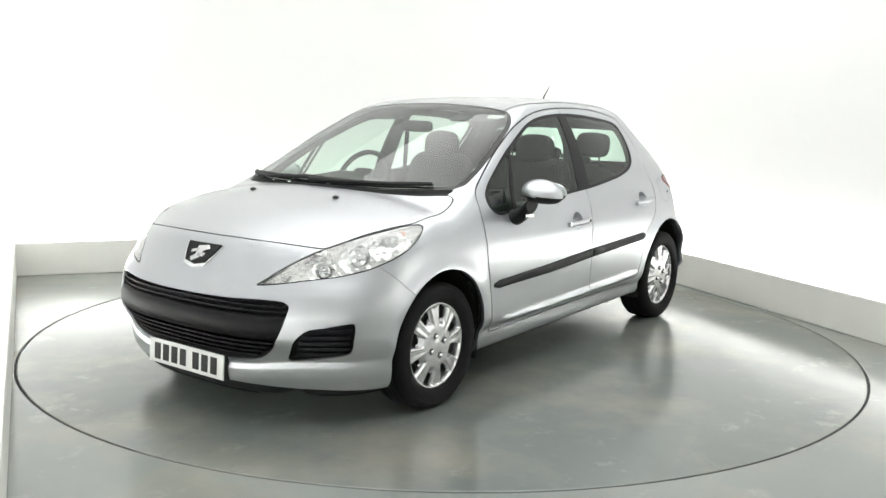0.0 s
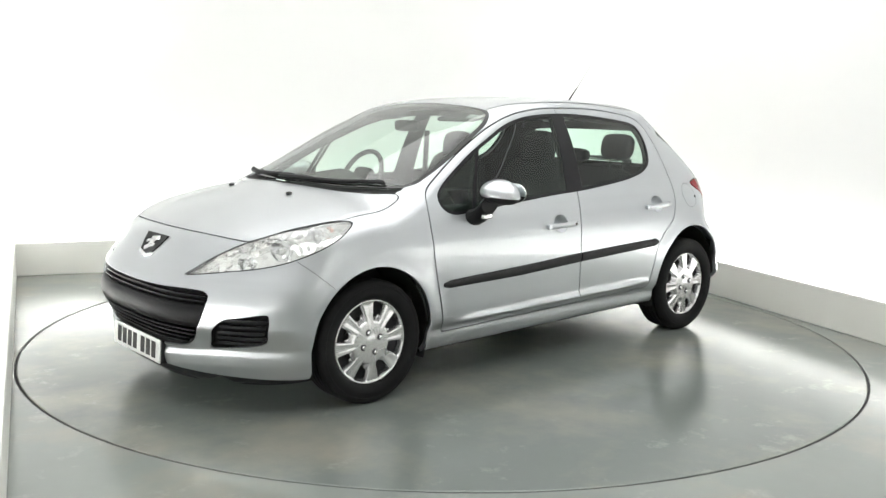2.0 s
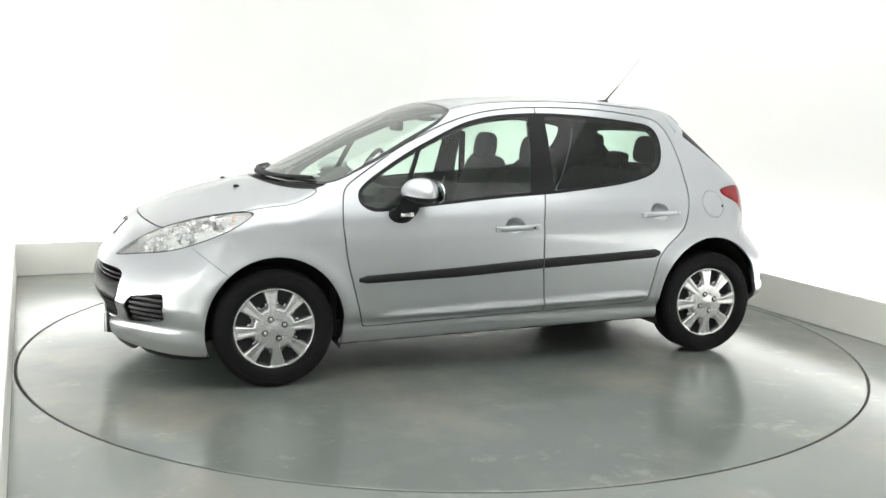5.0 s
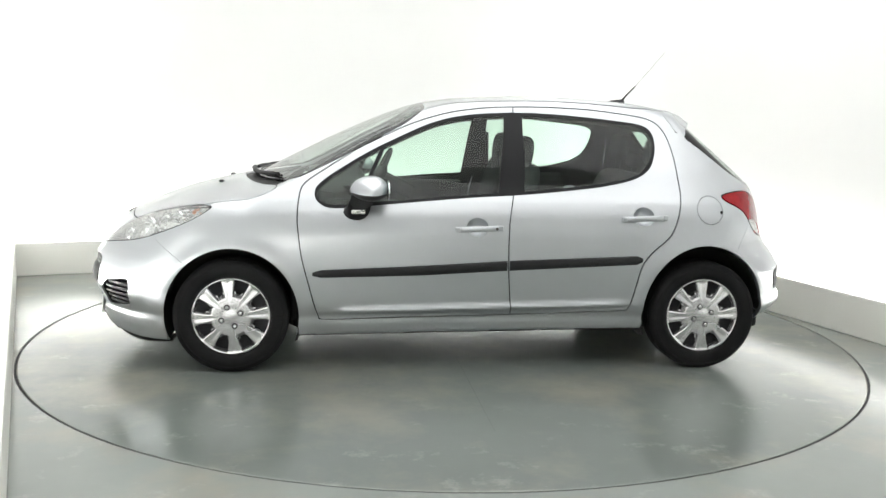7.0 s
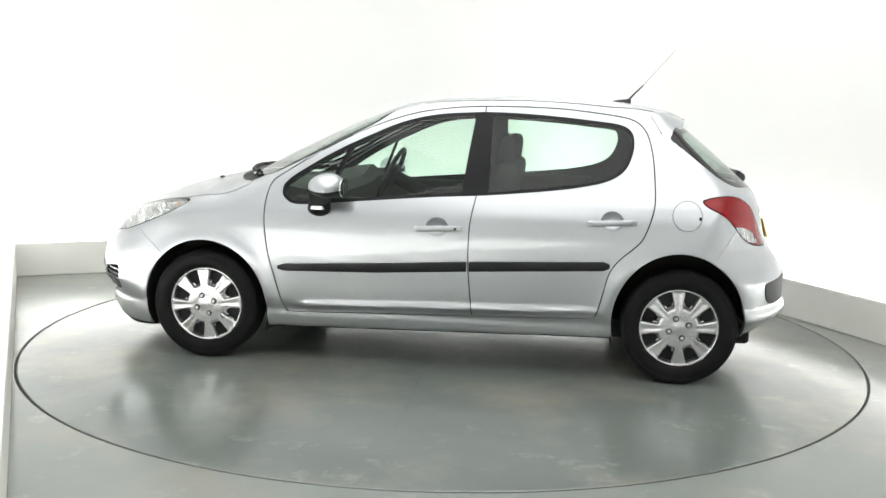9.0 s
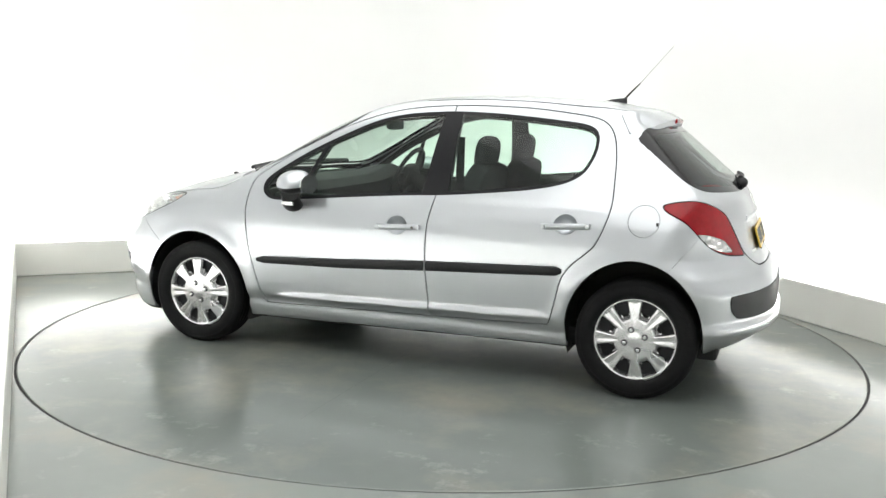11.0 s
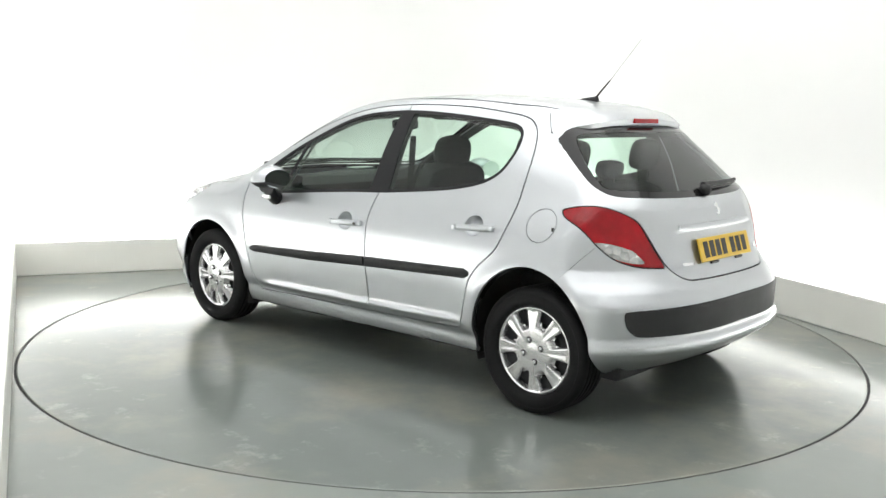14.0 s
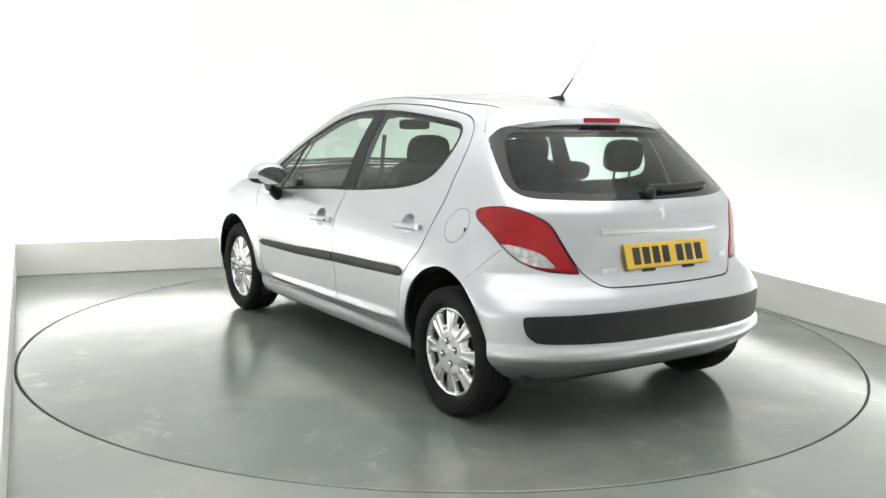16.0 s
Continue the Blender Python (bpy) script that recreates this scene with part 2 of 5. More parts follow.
cove("wall_cove_east", 1)
slab("ceiling", -HALF - 0.35, HALF + 0.35, FRONT - 0.2, BACK + 0.35, HIGH, HIGH + 0.2, WALL, "white ceiling, out of view, holding the assumed light panel", "ceiling")
slab("baseboard_north", -HALF - 0.09, HALF + 0.03, BACK, BACK + 0.03, 0, 0.265, BAND, "off-white painted skirting band along the wall", "skirting", 0.008)
slab("baseboard_east", HALF, HALF + 0.03, FRONT, BACK - 0.002, 0, 0.265, BAND, "off-white painted skirting band along the wall", "skirting", 0.008)
slab("baseboard_west", -HALF - 0.03, -HALF, FRONT, BACK - 0.004, 0, 0.265, BAND, "off-white painted skirting band along the wall", "skirting", 0.008, at=WEST_POSE)


def booth_floor():
    """The fixed floor, with a round hole for the turntable."""
    n = 128
    verts, faces = [], []
    for k in range(n):
        a = k * math.tau / n
        c, s = math.cos(a), math.sin(a)
        reach = min((HALF + 0.25) / max(abs(c), 1e-6), (BACK + 0.25 if s > 0 else -FRONT + 0.2) / max(abs(s), 1e-6))
        for r, z in ((RING + 0.006, -0.03), (RING + 0.006, -0.002), (RING + 0.008, 0.0), (reach, 0.0)):
            verts.append((c * r, s * r, z))
    for k in range(n):
        j = (k + 1) % n
        for i in range(3):
            faces.append((4 * k + i, 4 * k + i + 1, 4 * j + i + 1, 4 * j + i))
    ob = mesh_object("floor", verts, faces, FLOOR, smooth=False)
    ob.matrix_world = ROOM_POSE
    tagged(ob, "grey-green painted concrete floor with worn patches", "floor", kind="structure")
    bm = bmesh.new()
    box(bm, -HALF - 0.4, HALF + 0.4, FRONT - 0.4, BACK + 0.4, -0.09, -0.05)
    pit = part("subfloor", bm, SEAM, None)
    pit.matrix_world = ROOM_POSE
    tagged(pit, "dark pit under the turntable", "floor", kind="structure")


booth_floor()


# frame round the added ceiling fill; both stay out of view
def ceiling_fill_frame():
    for x, y, sx, sy, _ in CEILING_FILL:
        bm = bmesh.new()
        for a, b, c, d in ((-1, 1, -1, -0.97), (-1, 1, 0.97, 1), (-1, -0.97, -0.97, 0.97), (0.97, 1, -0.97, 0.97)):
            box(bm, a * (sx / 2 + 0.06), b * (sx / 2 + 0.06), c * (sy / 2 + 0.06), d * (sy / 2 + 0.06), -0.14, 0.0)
        ob = part("assumed_ceiling_light", bm, WALL, None)
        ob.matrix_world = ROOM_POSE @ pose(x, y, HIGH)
        tagged(ob, "white frame of the assumed ceiling light panel, out of view", "ceiling light", "light boxes", kind="structure")


ceiling_fill_frame()


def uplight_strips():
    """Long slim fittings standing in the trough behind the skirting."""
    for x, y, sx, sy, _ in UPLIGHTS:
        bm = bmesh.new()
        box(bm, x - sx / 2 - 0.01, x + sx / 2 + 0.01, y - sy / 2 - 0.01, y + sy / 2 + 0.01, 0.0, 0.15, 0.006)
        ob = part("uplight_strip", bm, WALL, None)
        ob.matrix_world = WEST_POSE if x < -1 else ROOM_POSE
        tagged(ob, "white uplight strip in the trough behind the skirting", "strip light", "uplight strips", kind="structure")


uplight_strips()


def make_turntable():
    top = new("turntable")
    n = 160
    verts = [(0, 0, 0)]
    rings = [0.6, 1.2, 1.8, RING - 0.012, RING - 0.006, RING - 0.006]
    zs = [0, 0, 0, 0, -0.002, -0.03]
    for r, z in zip(rings, zs):
        for k in range(n):
            verts.append((r * math.cos(k * math.tau / n), r * math.sin(k * math.tau / n), z))
    faces = [(0, 1 + k, 1 + (k + 1) % n) for k in range(n)]
    for i in range(len(rings) - 1):
        for k in range(n):
            a, b = 1 + i * n, 1 + (i + 1) * n
            faces.append((a + k, b + k, b + (k + 1) % n, a + (k + 1) % n))
    mesh_object("deck", verts, faces, DISC, top, "grey-green painted deck with scuffs", smooth=False)
    bm = bmesh.new()
    lathe(bm, [(RING - 0.0055, -0.004), (RING + 0.0055, -0.004), (RING + 0.0055, -0.02), (RING - 0.0055, -0.02)], 160, "z")
    part("edge_gap", bm, SEAM, top, "dark gap round the turntable")
    return tagged(top, "round grey-green turntable set flush in the floor", "turntable")


turntable = make_turntable()


# ---- the car's outer form: half widths, profile and ends, rounded into one another ----
def curve(x, pts):
    a = np.array(pts, float)
    # monotone cubic through the knots
    xs, ys = a[:, 0], a[:, 1]
    h, d = np.diff(xs), np.diff(ys) / np.diff(xs)
    m = np.zeros_like(ys)
    m[1:-1] = np.where(d[:-1] * d[1:] > 0, 2 * d[:-1] * d[1:] / (d[:-1] + d[1:] + 1e-12), 0)
    m[0], m[-1] = d[0], d[-1]
    x = np.clip(x, xs[0], xs[-1])
    i = np.clip(np.searchsorted(xs, x) - 1, 0, len(h) - 1)
    t = (x - xs[i]) / h[i]
    return ((1 + 2 * t) * (1 - t) ** 2 * ys[i] + t * (1 - t) ** 2 * h[i] * m[i] + t * t * (3 - 2 * t) * ys[i + 1] + t * t * (t - 1) * h[i] * m[i + 1])


TOP = [(-1.60, 1.270), (-1.38, 1.366), (-1.31, 1.385), (-1.15, 1.416), (-0.98, 1.447), (-0.81, 1.461), (-0.64, 1.470), (-0.47, 1.474), (-0.3, 1.472), (-0.13, 1.465),
       (0.04, 1.452), (0.2, 1.429), (0.32, 1.401), (0.40, 1.372), (0.551, 1.312), (0.722, 1.234), (0.894, 1.150), (1.067, 1.060), (1.15, 1.018),
       (1.20, 1.000), (1.30, 0.980), (1.40, 0.957), (1.588, 0.908), (1.764, 0.843), (1.89, 0.783), (1.97, 0.728), (2.04, 0.660), (2.3, 0.400)]
CROWN = [(-1.6, 0.10), (-0.9, 0.09), (0.1, 0.10), (0.45, 0.17), (0.9, 0.225), (1.15, 0.175), (1.35, 0.135), (1.6, 0.13), (2.1, 0.14)]
SIDE = [(0.0, 0.74), (0.15, 0.765), (0.19, 0.79), (0.27, 0.812), (0.285, 0.812), (0.335, 0.838), (0.36, 0.846), (0.45, 0.856), (0.6, 0.866), (0.72, 0.864), (0.82, 0.846), (0.90, 0.815),
        (0.95, 0.79), (1.0, 0.768), (1.1, 0.732), (1.2, 0.69), (1.3, 0.638), (1.38, 0.588), (1.6, 0.43)]
NOSE = [(0.0, 1.86), (0.12, 1.955), (0.2, 2.016), (0.25, 2.041), (0.285, 2.045), (0.31, 2.037), (0.34, 2.053), (0.42, 2.10), (0.5, 2.098), (0.58, 2.075), (0.62, 2.05), (0.66, 2.02), (0.70, 1.995), (0.75, 1.972), (1.5, 1.68)]
REAR = [(0.0, -1.58), (0.2, -1.70), (0.26, -1.785), (0.33, -1.882), (0.36, -1.910), (0.38, -1.908), (0.415, -1.888), (0.45, -1.889), (0.53, -1.890), (0.60, -1.862), (0.655, -1.822), (0.72, -1.788), (0.83, -1.76),
        (0.95, -1.718), (0.99, -1.69), (1.15, -1.515), (1.30, -1.335), (1.34, -1.285), (1.40, -1.23), (1.6, -1.1)]


def smax(a, b, r):
    h = np.clip(0.5 + 0.5 * (a - b) / r, 0, 1)
    return b + (a - b) * h + r * h * (1 - h)


def step(x, a, b):
    t = np.clip((x - a) / (b - a), 0, 1)
    return t * t * (3 - 2 * t)


def form(p):
    """Below zero inside the car's skin, above zero outside."""
    x, y, z = p[:, 0], np.abs(p[:, 1]), p[:, 2]
    w = curve(z, SIDE)
    high = step(z, 0.9, 1.35)
    w = w - high * 0.075 * step(-x, 0.35, 1.35) - 0.02 * high * step(x, 0.0, 0.9)
    w = w - step(z, 0.62, 0.98) * (0.20 * np.clip(-x - 1.0, 0, None) ** 2)
    w = w - 0.05 * np.clip(x - 1.15, 0, None) ** 2 - 0.05 * np.clip(-x - 1.3, 0, None) ** 2
    # flared wheel arches
    for cx, cz in ((1.265, 0.30), (-1.258, 0.32)):
        r = np.hypot(x - cx, z - cz)
        w = w + 0.014 * np.exp(-((r - 0.36) / 0.055) ** 2) * step(z, 0.1, 0.3)
    w = w + 0.035 * step(np.abs(x), 1.35, 1.6) * step(-z, -0.45, -0.15)
    w = w + 0.006 * np.exp(-((z - 0.297) / 0.025) ** 2) * step(x, 1.4, 1.6)
    # lit ledge along the feet of the doors
    lz = z - np.interp(x, [-0.85, 0.8], [0.364, 0.320])
    w = w + 0.019 * np.where(lz > 0, np.exp(-(lz / 0.020) ** 2), np.exp(-(lz / 0.012) ** 2)) * step(x, -0.90, -0.70) * step(-x, -0.84, -0.62)
    side = (y - w) * 0.97
    k = curve(x, CROWN)
    top = (z - curve(x, TOP) + k * y * y) * np.interp(x, [-1.3, 0.2, 0.5, 1.1, 1.3, 1.8, 2.1], [1, 1, 0.9, 0.88, 0.97, 0.93, 0.8])
    f = smax(side, top, np.interp(x, [-1.3, 0.2, 0.9, 1.3], [0.07, 0.06, 0.06, 0.08]))
    # the ledge over the chin dips towards the plate
    zn = z + 0.035 * step(-z, -0.40, -0.30) * (1 - step(y, 0.22, 0.66))
    front = (x - curve(zn, NOSE) + 0.30 * (y / 0.79) ** 3) * 0.85
    f = smax(f, front, 0.085)
    c = np.interp(z, [0.2, 0.55, 0.7, 1.0, 1.35], [0.19, 0.19, 0.24, 0.22, 0.30])
    back = (-x + curve(z, REAR) + c * (y / 0.75) ** 3) * np.interp(z, [0.9, 1.0, 1.3, 1.33], [1, 0.75, 0.75, 0.9])
    # hollow for the plate under the tailgate's lip
    back = back + 0.008 * step(-y, -0.42, -0.33) * step(z, 0.69, 0.79) * step(-z, -0.872, -0.852)
    f = smax(f, back, np.interp(z, [0.7, 1.0, 1.30, 1.34], [0.07, 0.05, 0.03, 0.02]))
    arch = 0.030 * step(-x, 1.45, 1.70) * (1 - np.clip(y / 0.62, 0, 1) ** 2)
    low = arch + (np.interp(x, [-1.9, -1.5, -0.95, 0.93, 1.6, 2.05], [0.235, 0.225, 0.215, 0.18, 0.15, 0.125]) - z)
    return smax(f, low, 0.03)


def outline(p):
    """The way in which the skin faces, from the slope of the form."""
    e = 0.004
    g = np.stack([form(p + np.eye(3)[i] * e) - form(p - np.eye(3)[i] * e) for i in range(3)], 1)
    return g / (np.linalg.norm(g, axis=1, keepdims=True) + 1e-9)


def cast(a, b):
    """Where the lines from points a inside to points b outside leave the skin."""
    lo, hi = np.zeros(len(a)), np.ones(len(a))
    for _ in range(26):
        mid = (lo + hi) / 2
        inside = form(a + (b - a) * mid[:, None]) < 0
        lo, hi = np.where(inside, mid, lo), np.where(inside, hi, mid)
    return a + (b - a) * lo[:, None]


def skin_grid(cell=0.016):
    """The left half of the skin as a fine net: side, top, nose and tail of a box drawn in onto the form."""
    X0, X1, Y1, Z0, Z1 = -2.0, 2.2, 0.95, -0.35, 1.55
    nx, ny, nz = int((X1 - X0) / cell), int(Y1 / cell), int((Z1 - Z0) / cell)
    index, verts, faces = {}, [], []

    def vid(i, j, k):
        if (i, j, k) not in index:
            index[i, j, k] = len(verts)
            verts.append((X0 + (X1 - X0) * i / nx, Y1 * j / ny, Z0 + (Z1 - Z0) * k / nz))
        return index[i, j, k]

    for i in range(nx):
        for k in range(nz):
            faces.append((vid(i + 1, ny, k), vid(i, ny, k), vid(i, ny, k + 1), vid(i + 1, ny, k + 1)))
        for j in range(ny):
            faces.append((vid(i, j, nz), vid(i + 1, j, nz), vid(i + 1, j + 1, nz), vid(i, j + 1, nz)))
    for j in range(ny):
        for k in range(nz):
            faces.append((vid(nx, j, k), vid(nx, j + 1, k), vid(nx, j + 1, k + 1), vid(nx, j, k + 1)))
            faces.append((vid(0, j + 1, k), vid(0, j, k), vid(0, j, k + 1), vid(0, j + 1, k + 1)))
    b = np.array(verts)
    # inner points: a slim core along the cabin
    ix = np.clip(b[:, 0], X0, X1)
    u = (ix - X0) / (X1 - X0)
    core = np.stack([-1.55 + u * 3.35, b[:, 1] * 0.45, 0.36 + (b[:, 2] - Z0) / (Z1 - Z0) * np.interp(u, [0, 0.25, 0.6, 0.85, 1], [0.45, 0.84, 0.84, 0.36, 0.22])], 1)
    return cast(core, b), faces


# ---- cutting the skin into panels ----
def smooth_loop(pts, sub=5):
    p = np.array(pts, float)
    a, b, c, d = np.roll(p, 1, 0), p, np.roll(p, -1, 0), np.roll(p, -2, 0)
    out = []
    for i in range(len(p)):
        for k in range(sub):
            t = k / sub
            out.append(0.5 * (2 * b[i] + (c[i] - a[i]) * t + (2 * a[i] - 5 * b[i] + 4 * c[i] - d[i]) * t * t + (3 * b[i] - a[i] - 3 * c[i] + d[i]) * t ** 3))
    return np.array(out)


def mirrored(half):
    """A closed loop from one half whose first and last points lie on the middle line (the first number is y)."""
    return half + [(-a, b) for a, b in half[-2:0:-1]]


def loop_distance(q, loop):
    """Signed distance of points to a closed loop, below zero inside."""
    a, b = loop, np.roll(loop, -1, 0)
    best = np.full(len(q), 1e9)
    inside = np.zeros(len(q), bool)
    for (ax, ay), (bx, by) in zip(a, b):
        dx, dy = bx - ax, by - ay
        t = np.clip(((q[:, 0] - ax) * dx + (q[:, 1] - ay) * dy) / (dx * dx + dy * dy + 1e-12), 0, 1)
        best = np.minimum(best, (q[:, 0] - ax - t * dx) ** 2 + (q[:, 1] - ay - t * dy) ** 2)
        if ay != by:
            cross = (ay > q[:, 1]) != (by > q[:, 1])
            inside ^= cross & (q[:, 0] < ax + (q[:, 1] - ay) / (by - ay) * dx)
    return np.sqrt(best) * np.where(inside, -1, 1)


R2 = math.sqrt(0.5)
VIEWS = {
    "side": lambda p: p[:, [0, 2]],
    "plan": lambda p: np.stack([p[:, 1], p[:, 0]], 1),
    "end": lambda p: p[:, [1, 2]],
    "front_corner": lambda p: np.stack([(p[:, 0] - p[:, 1]) * R2, p[:, 2]], 1),
    "rear_corner": lambda p: np.stack([-(p[:, 0] + p[:, 1]) * R2, p[:, 2]], 1),
}


class Line:
    """A cutting line on the skin: a field that is zero on it, and where on the car it counts."""

    def __init__(self, view, loop, where, smooth=True):
        self.view, self.where = VIEWS[view], where
        self.loop = smooth_loop(loop) if smooth else np.array(loop, float)

    def __call__(self, p):
        out = np.full(len(p), 9.0)
        m = self.where(p)
        if m.any():
            out[m] = loop_distance(self.view(p[m]), self.loop)
        return out


class Field:
    def __init__(self, fun, where):
        self.fun, self.where = fun, where

    def __call__(self, p):
        return np.where(self.where(p), self.fun(p), 9.0)


def on_side(p):
    return (p[:, 1] > 0.42)


def at_front(p):
    return p[:, 0] > 1.55


def at_rear(p):
    return p[:, 0] < -1.02


WINDOWS = Line("side", [(0.841, 0.955), (0.834, 0.908), (0.785, 0.873), (0.706, 0.868), (0.498, 0.886), (0.32, 0.902), (0.024, 0.927), (-0.272, 0.946), (-0.569, 0.976), (-0.717, 0.996),
                        (-0.867, 1.031), (-0.958, 1.085), (-1.001, 1.168), (-1.010, 1.241), (-0.992, 1.294), (-0.938, 1.324), (-0.817, 1.341), (-0.574, 1.363), (-0.392, 1.373),
                        (-0.208, 1.375), (0.036, 1.357), (0.218, 1.315), (0.396, 1.238), (0.573, 1.150), (0.746, 1.045), (0.816, 0.992)], on_side)
DOORS = Line("side", [(0.897, 0.987), (0.922, 0.92), (0.930, 0.818), (0.923, 0.731), (0.907, 0.613), (0.877, 0.494), (0.849, 0.386), (0.822, 0.295), (0.80, 0.277), (0.60, 0.281), (0.309, 0.290),
                      (-0.196, 0.304), (-0.59, 0.318), (-0.80, 0.328), (-0.842, 0.345), (-0.877, 0.479), (-0.902, 0.575), (-0.95, 0.645), (-1.019, 0.707), (-1.062, 0.755), (-1.101, 0.853), (-1.119, 0.94),
                      (-1.117, 1.04), (-1.106, 1.17), (-1.078, 1.277), (-1.03, 1.335), (-0.96, 1.362), (-0.819, 1.382), (-0.637, 1.400), (-0.423, 1.407), (-0.208, 1.405), (-0.024, 1.392),
                      (0.158, 1.361), (0.339, 1.303), (0.487, 1.236), (0.634, 1.159), (0.806, 1.053)], on_side)
B_SEAM = Field(lambda p: p[:, 0] - np.interp(p[:, 2], [0.30, 0.40, 0.55, 0.67, 0.79, 0.86, 0.94, 1.40], [-0.199, -0.189, -0.175, -0.172, -0.175, -0.185, -0.201, -0.222]), lambda p: on_side(p) & (p[:, 2] < 1.42))
B_FRONT = Field(lambda p: p[:, 0] - np.interp(p[:, 2], [0.9, 1.4], [-0.115, -0.178]), on_side)
B_REAR = Field(lambda p: p[:, 0] - np.interp(p[:, 2], [0.9, 1.4], [-0.262, -0.268]), on_side)
QUARTER = Field(lambda p: p[:, 0] - np.interp(p[:, 2], [0.86, 1.24], [0.632, 0.462]), on_side)
ARCH_F = Field(lambda p: (np.hypot((p[:, 0] - 1.265) / 0.343, (p[:, 2] - 0.30) / 0.361) - 1) * 0.35, lambda p: (p[:, 1] > 0.5) & (p[:, 2] < 0.9))
ARCH_R = Field(lambda p: (np.hypot((p[:, 0] + 1.258) / 0.335, (p[:, 2] - 0.32) / 0.370) - 1) * 0.35, lambda p: (p[:, 1] > 0.5) & (p[:, 2] < 0.9))
FLAP = Field(lambda p: np.hypot(p[:, 0] + 1.281, p[:, 2] - 0.876) - 0.074, lambda p: (p[:, 1] > 0.5) & (p[:, 0] < -1))
BOWLS = ((-0.005, 0.777), (-0.905, 0.839))
BOWL = Field(lambda p: np.min([(np.hypot((p[:, 0] - cx) / 0.058, (p[:, 2] - cz) / 0.050) - 1) * 0.053 for cx, cz in BOWLS], axis=0), lambda p: (p[:, 1] > 0.5) & (p[:, 2] > 0.68) & (p[:, 2] < 0.92) & (p[:, 0] < 0.2))
BONNET = Line("plan", mirrored([(0, 1.868), (0.15, 1.862), (0.26, 1.853), (0.397, 1.833), (0.52, 1.806), (0.60, 1.775), (0.636, 1.731), (0.69, 1.61), (0.742, 1.481), (0.772, 1.384), (0.768, 1.225), (0.756, 1.09),
                                (0.715, 1.04), (0.60, 1.115), (0.40, 1.20), (0.2, 1.245), (0, 1.258)]), lambda p: (p[:, 0] > 0.85) & (p[:, 2] > 0.7))
SCREEN_EDGE = Line("plan", mirrored([(0, 1.205), (0.2, 1.188), (0.4, 1.142), (0.58, 1.062), (0.68, 0.995), (0.715, 0.93), (0.716, 0.86), (0.699, 0.714), (0.67, 0.57), (0.629, 0.403), (0.597, 0.327), (0.54, 0.272),
                                     (0.45, 0.252), (0.3, 0.246), (0, 0.246)]), lambda p: (p[:, 0] > 0.1) & (p[:, 2] > 0.9))
REAR_GLASS = Line("end", mirrored([(0, 1.001), (0.32, 1.004), (0.523, 1.01), (0.61, 1.016), (0.652, 1.034), (0.664, 1.07), (0.650, 1.127), (0.622, 1.197), (0.578, 1.275), (0.52, 1.312), (0.40, 1.322), (0.2, 1.325), (0, 1.326)]), at_rear)
TAILGATE = Line("end", mirrored([(0, 0.643), (0.294, 0.645), (0.375, 0.648), (0.425, 0.667), (0.468, 0.707), (0.515, 0.786), (0.543, 0.845), (0.572, 0.904), (0.617, 0.943), (0.664, 0.985), (0.672, 1.05), (0.672, 1.15),
                                 (0.61, 1.27), (0.545, 1.345), (0.467, 1.385), (0.25, 1.403), (0, 1.408)]), lambda p: (p[:, 0] < -1.08) & (p[:, 2] < 0.925))
TAIL_LAMP = Line("rear_corner", [(0.419, 0.943), (0.438, 0.961), (0.518, 0.977), (0.596, 0.974), (0.692, 0.943), (0.754, 0.904), (0.793, 0.845), (0.831, 0.786), (0.882, 0.712), (0.868, 0.702), (0.82, 0.704), (0.729, 0.714),
                                 (0.633, 0.747), (0.558, 0.804), (0.492, 0.871), (0.432, 0.915)], lambda p: (p[:, 0] < -1.2) & (p[:, 1] > 0.3) & (p[:, 2] > 0.6))
TAIL_WHITE = Line("rear_corner", [(0.533, 0.816), (0.606, 0.817), (0.70, 0.793), (0.738, 0.773), (0.778, 0.728), (0.681, 0.737), (0.596, 0.771)], lambda p: (p[:, 0] < -1.2) & (p[:, 1] > 0.3) & (p[:, 2] > 0.6))
HEAD_LAMP = Line("front_corner", [(1.122, 0.629), (1.085, 0.655), (1.01, 0.702), (0.895, 0.760), (0.775, 0.804), (0.65, 0.838), (0.52, 0.864), (0.43, 0.873), (0.396, 0.864), (0.402, 0.838), (0.44, 0.797), (0.495, 0.762), (0.56, 0.733),
                                  (0.659, 0.699), (0.778, 0.674), (0.895, 0.659), (1.01, 0.642)], lambda p: (p[:, 0] > 1.2) & (p[:, 1] > 0.3) & (p[:, 2] > 0.55))
GRILLE = Line("end", mirrored([(0, 0.567), (0.125, 0.568), (0.293, 0.572), (0.43, 0.578), (0.53, 0.577), (0.566, 0.565), (0.577, 0.541), (0.56, 0.469), (0.526, 0.394), (0.476, 0.341), (0.42, 0.311), (0.33, 0.298), (0.2, 0.292), (0, 0.290)]), at_front)
FOG = Line("end", [(0.546, 0.318), (0.574, 0.366), (0.612, 0.425), (0.650, 0.459), (0.70, 0.470), (0.776, 0.487), (0.789, 0.478), (0.788, 0.422), (0.772, 0.367), (0.744, 0.343), (0.661, 0.327), (0.58, 0.316)], at_front)
REAR_STRIP = Line("end", mirrored([(0, 0.557), (0.355, 0.553), (0.604, 0.545), (0.735, 0.538), (0.752, 0.525), (0.744, 0.472), (0.718, 0.438), (0.680, 0.424), (0.512, 0.422), (0.2, 0.424), (0, 0.427)]), lambda p: p[:, 0] < -1.5)
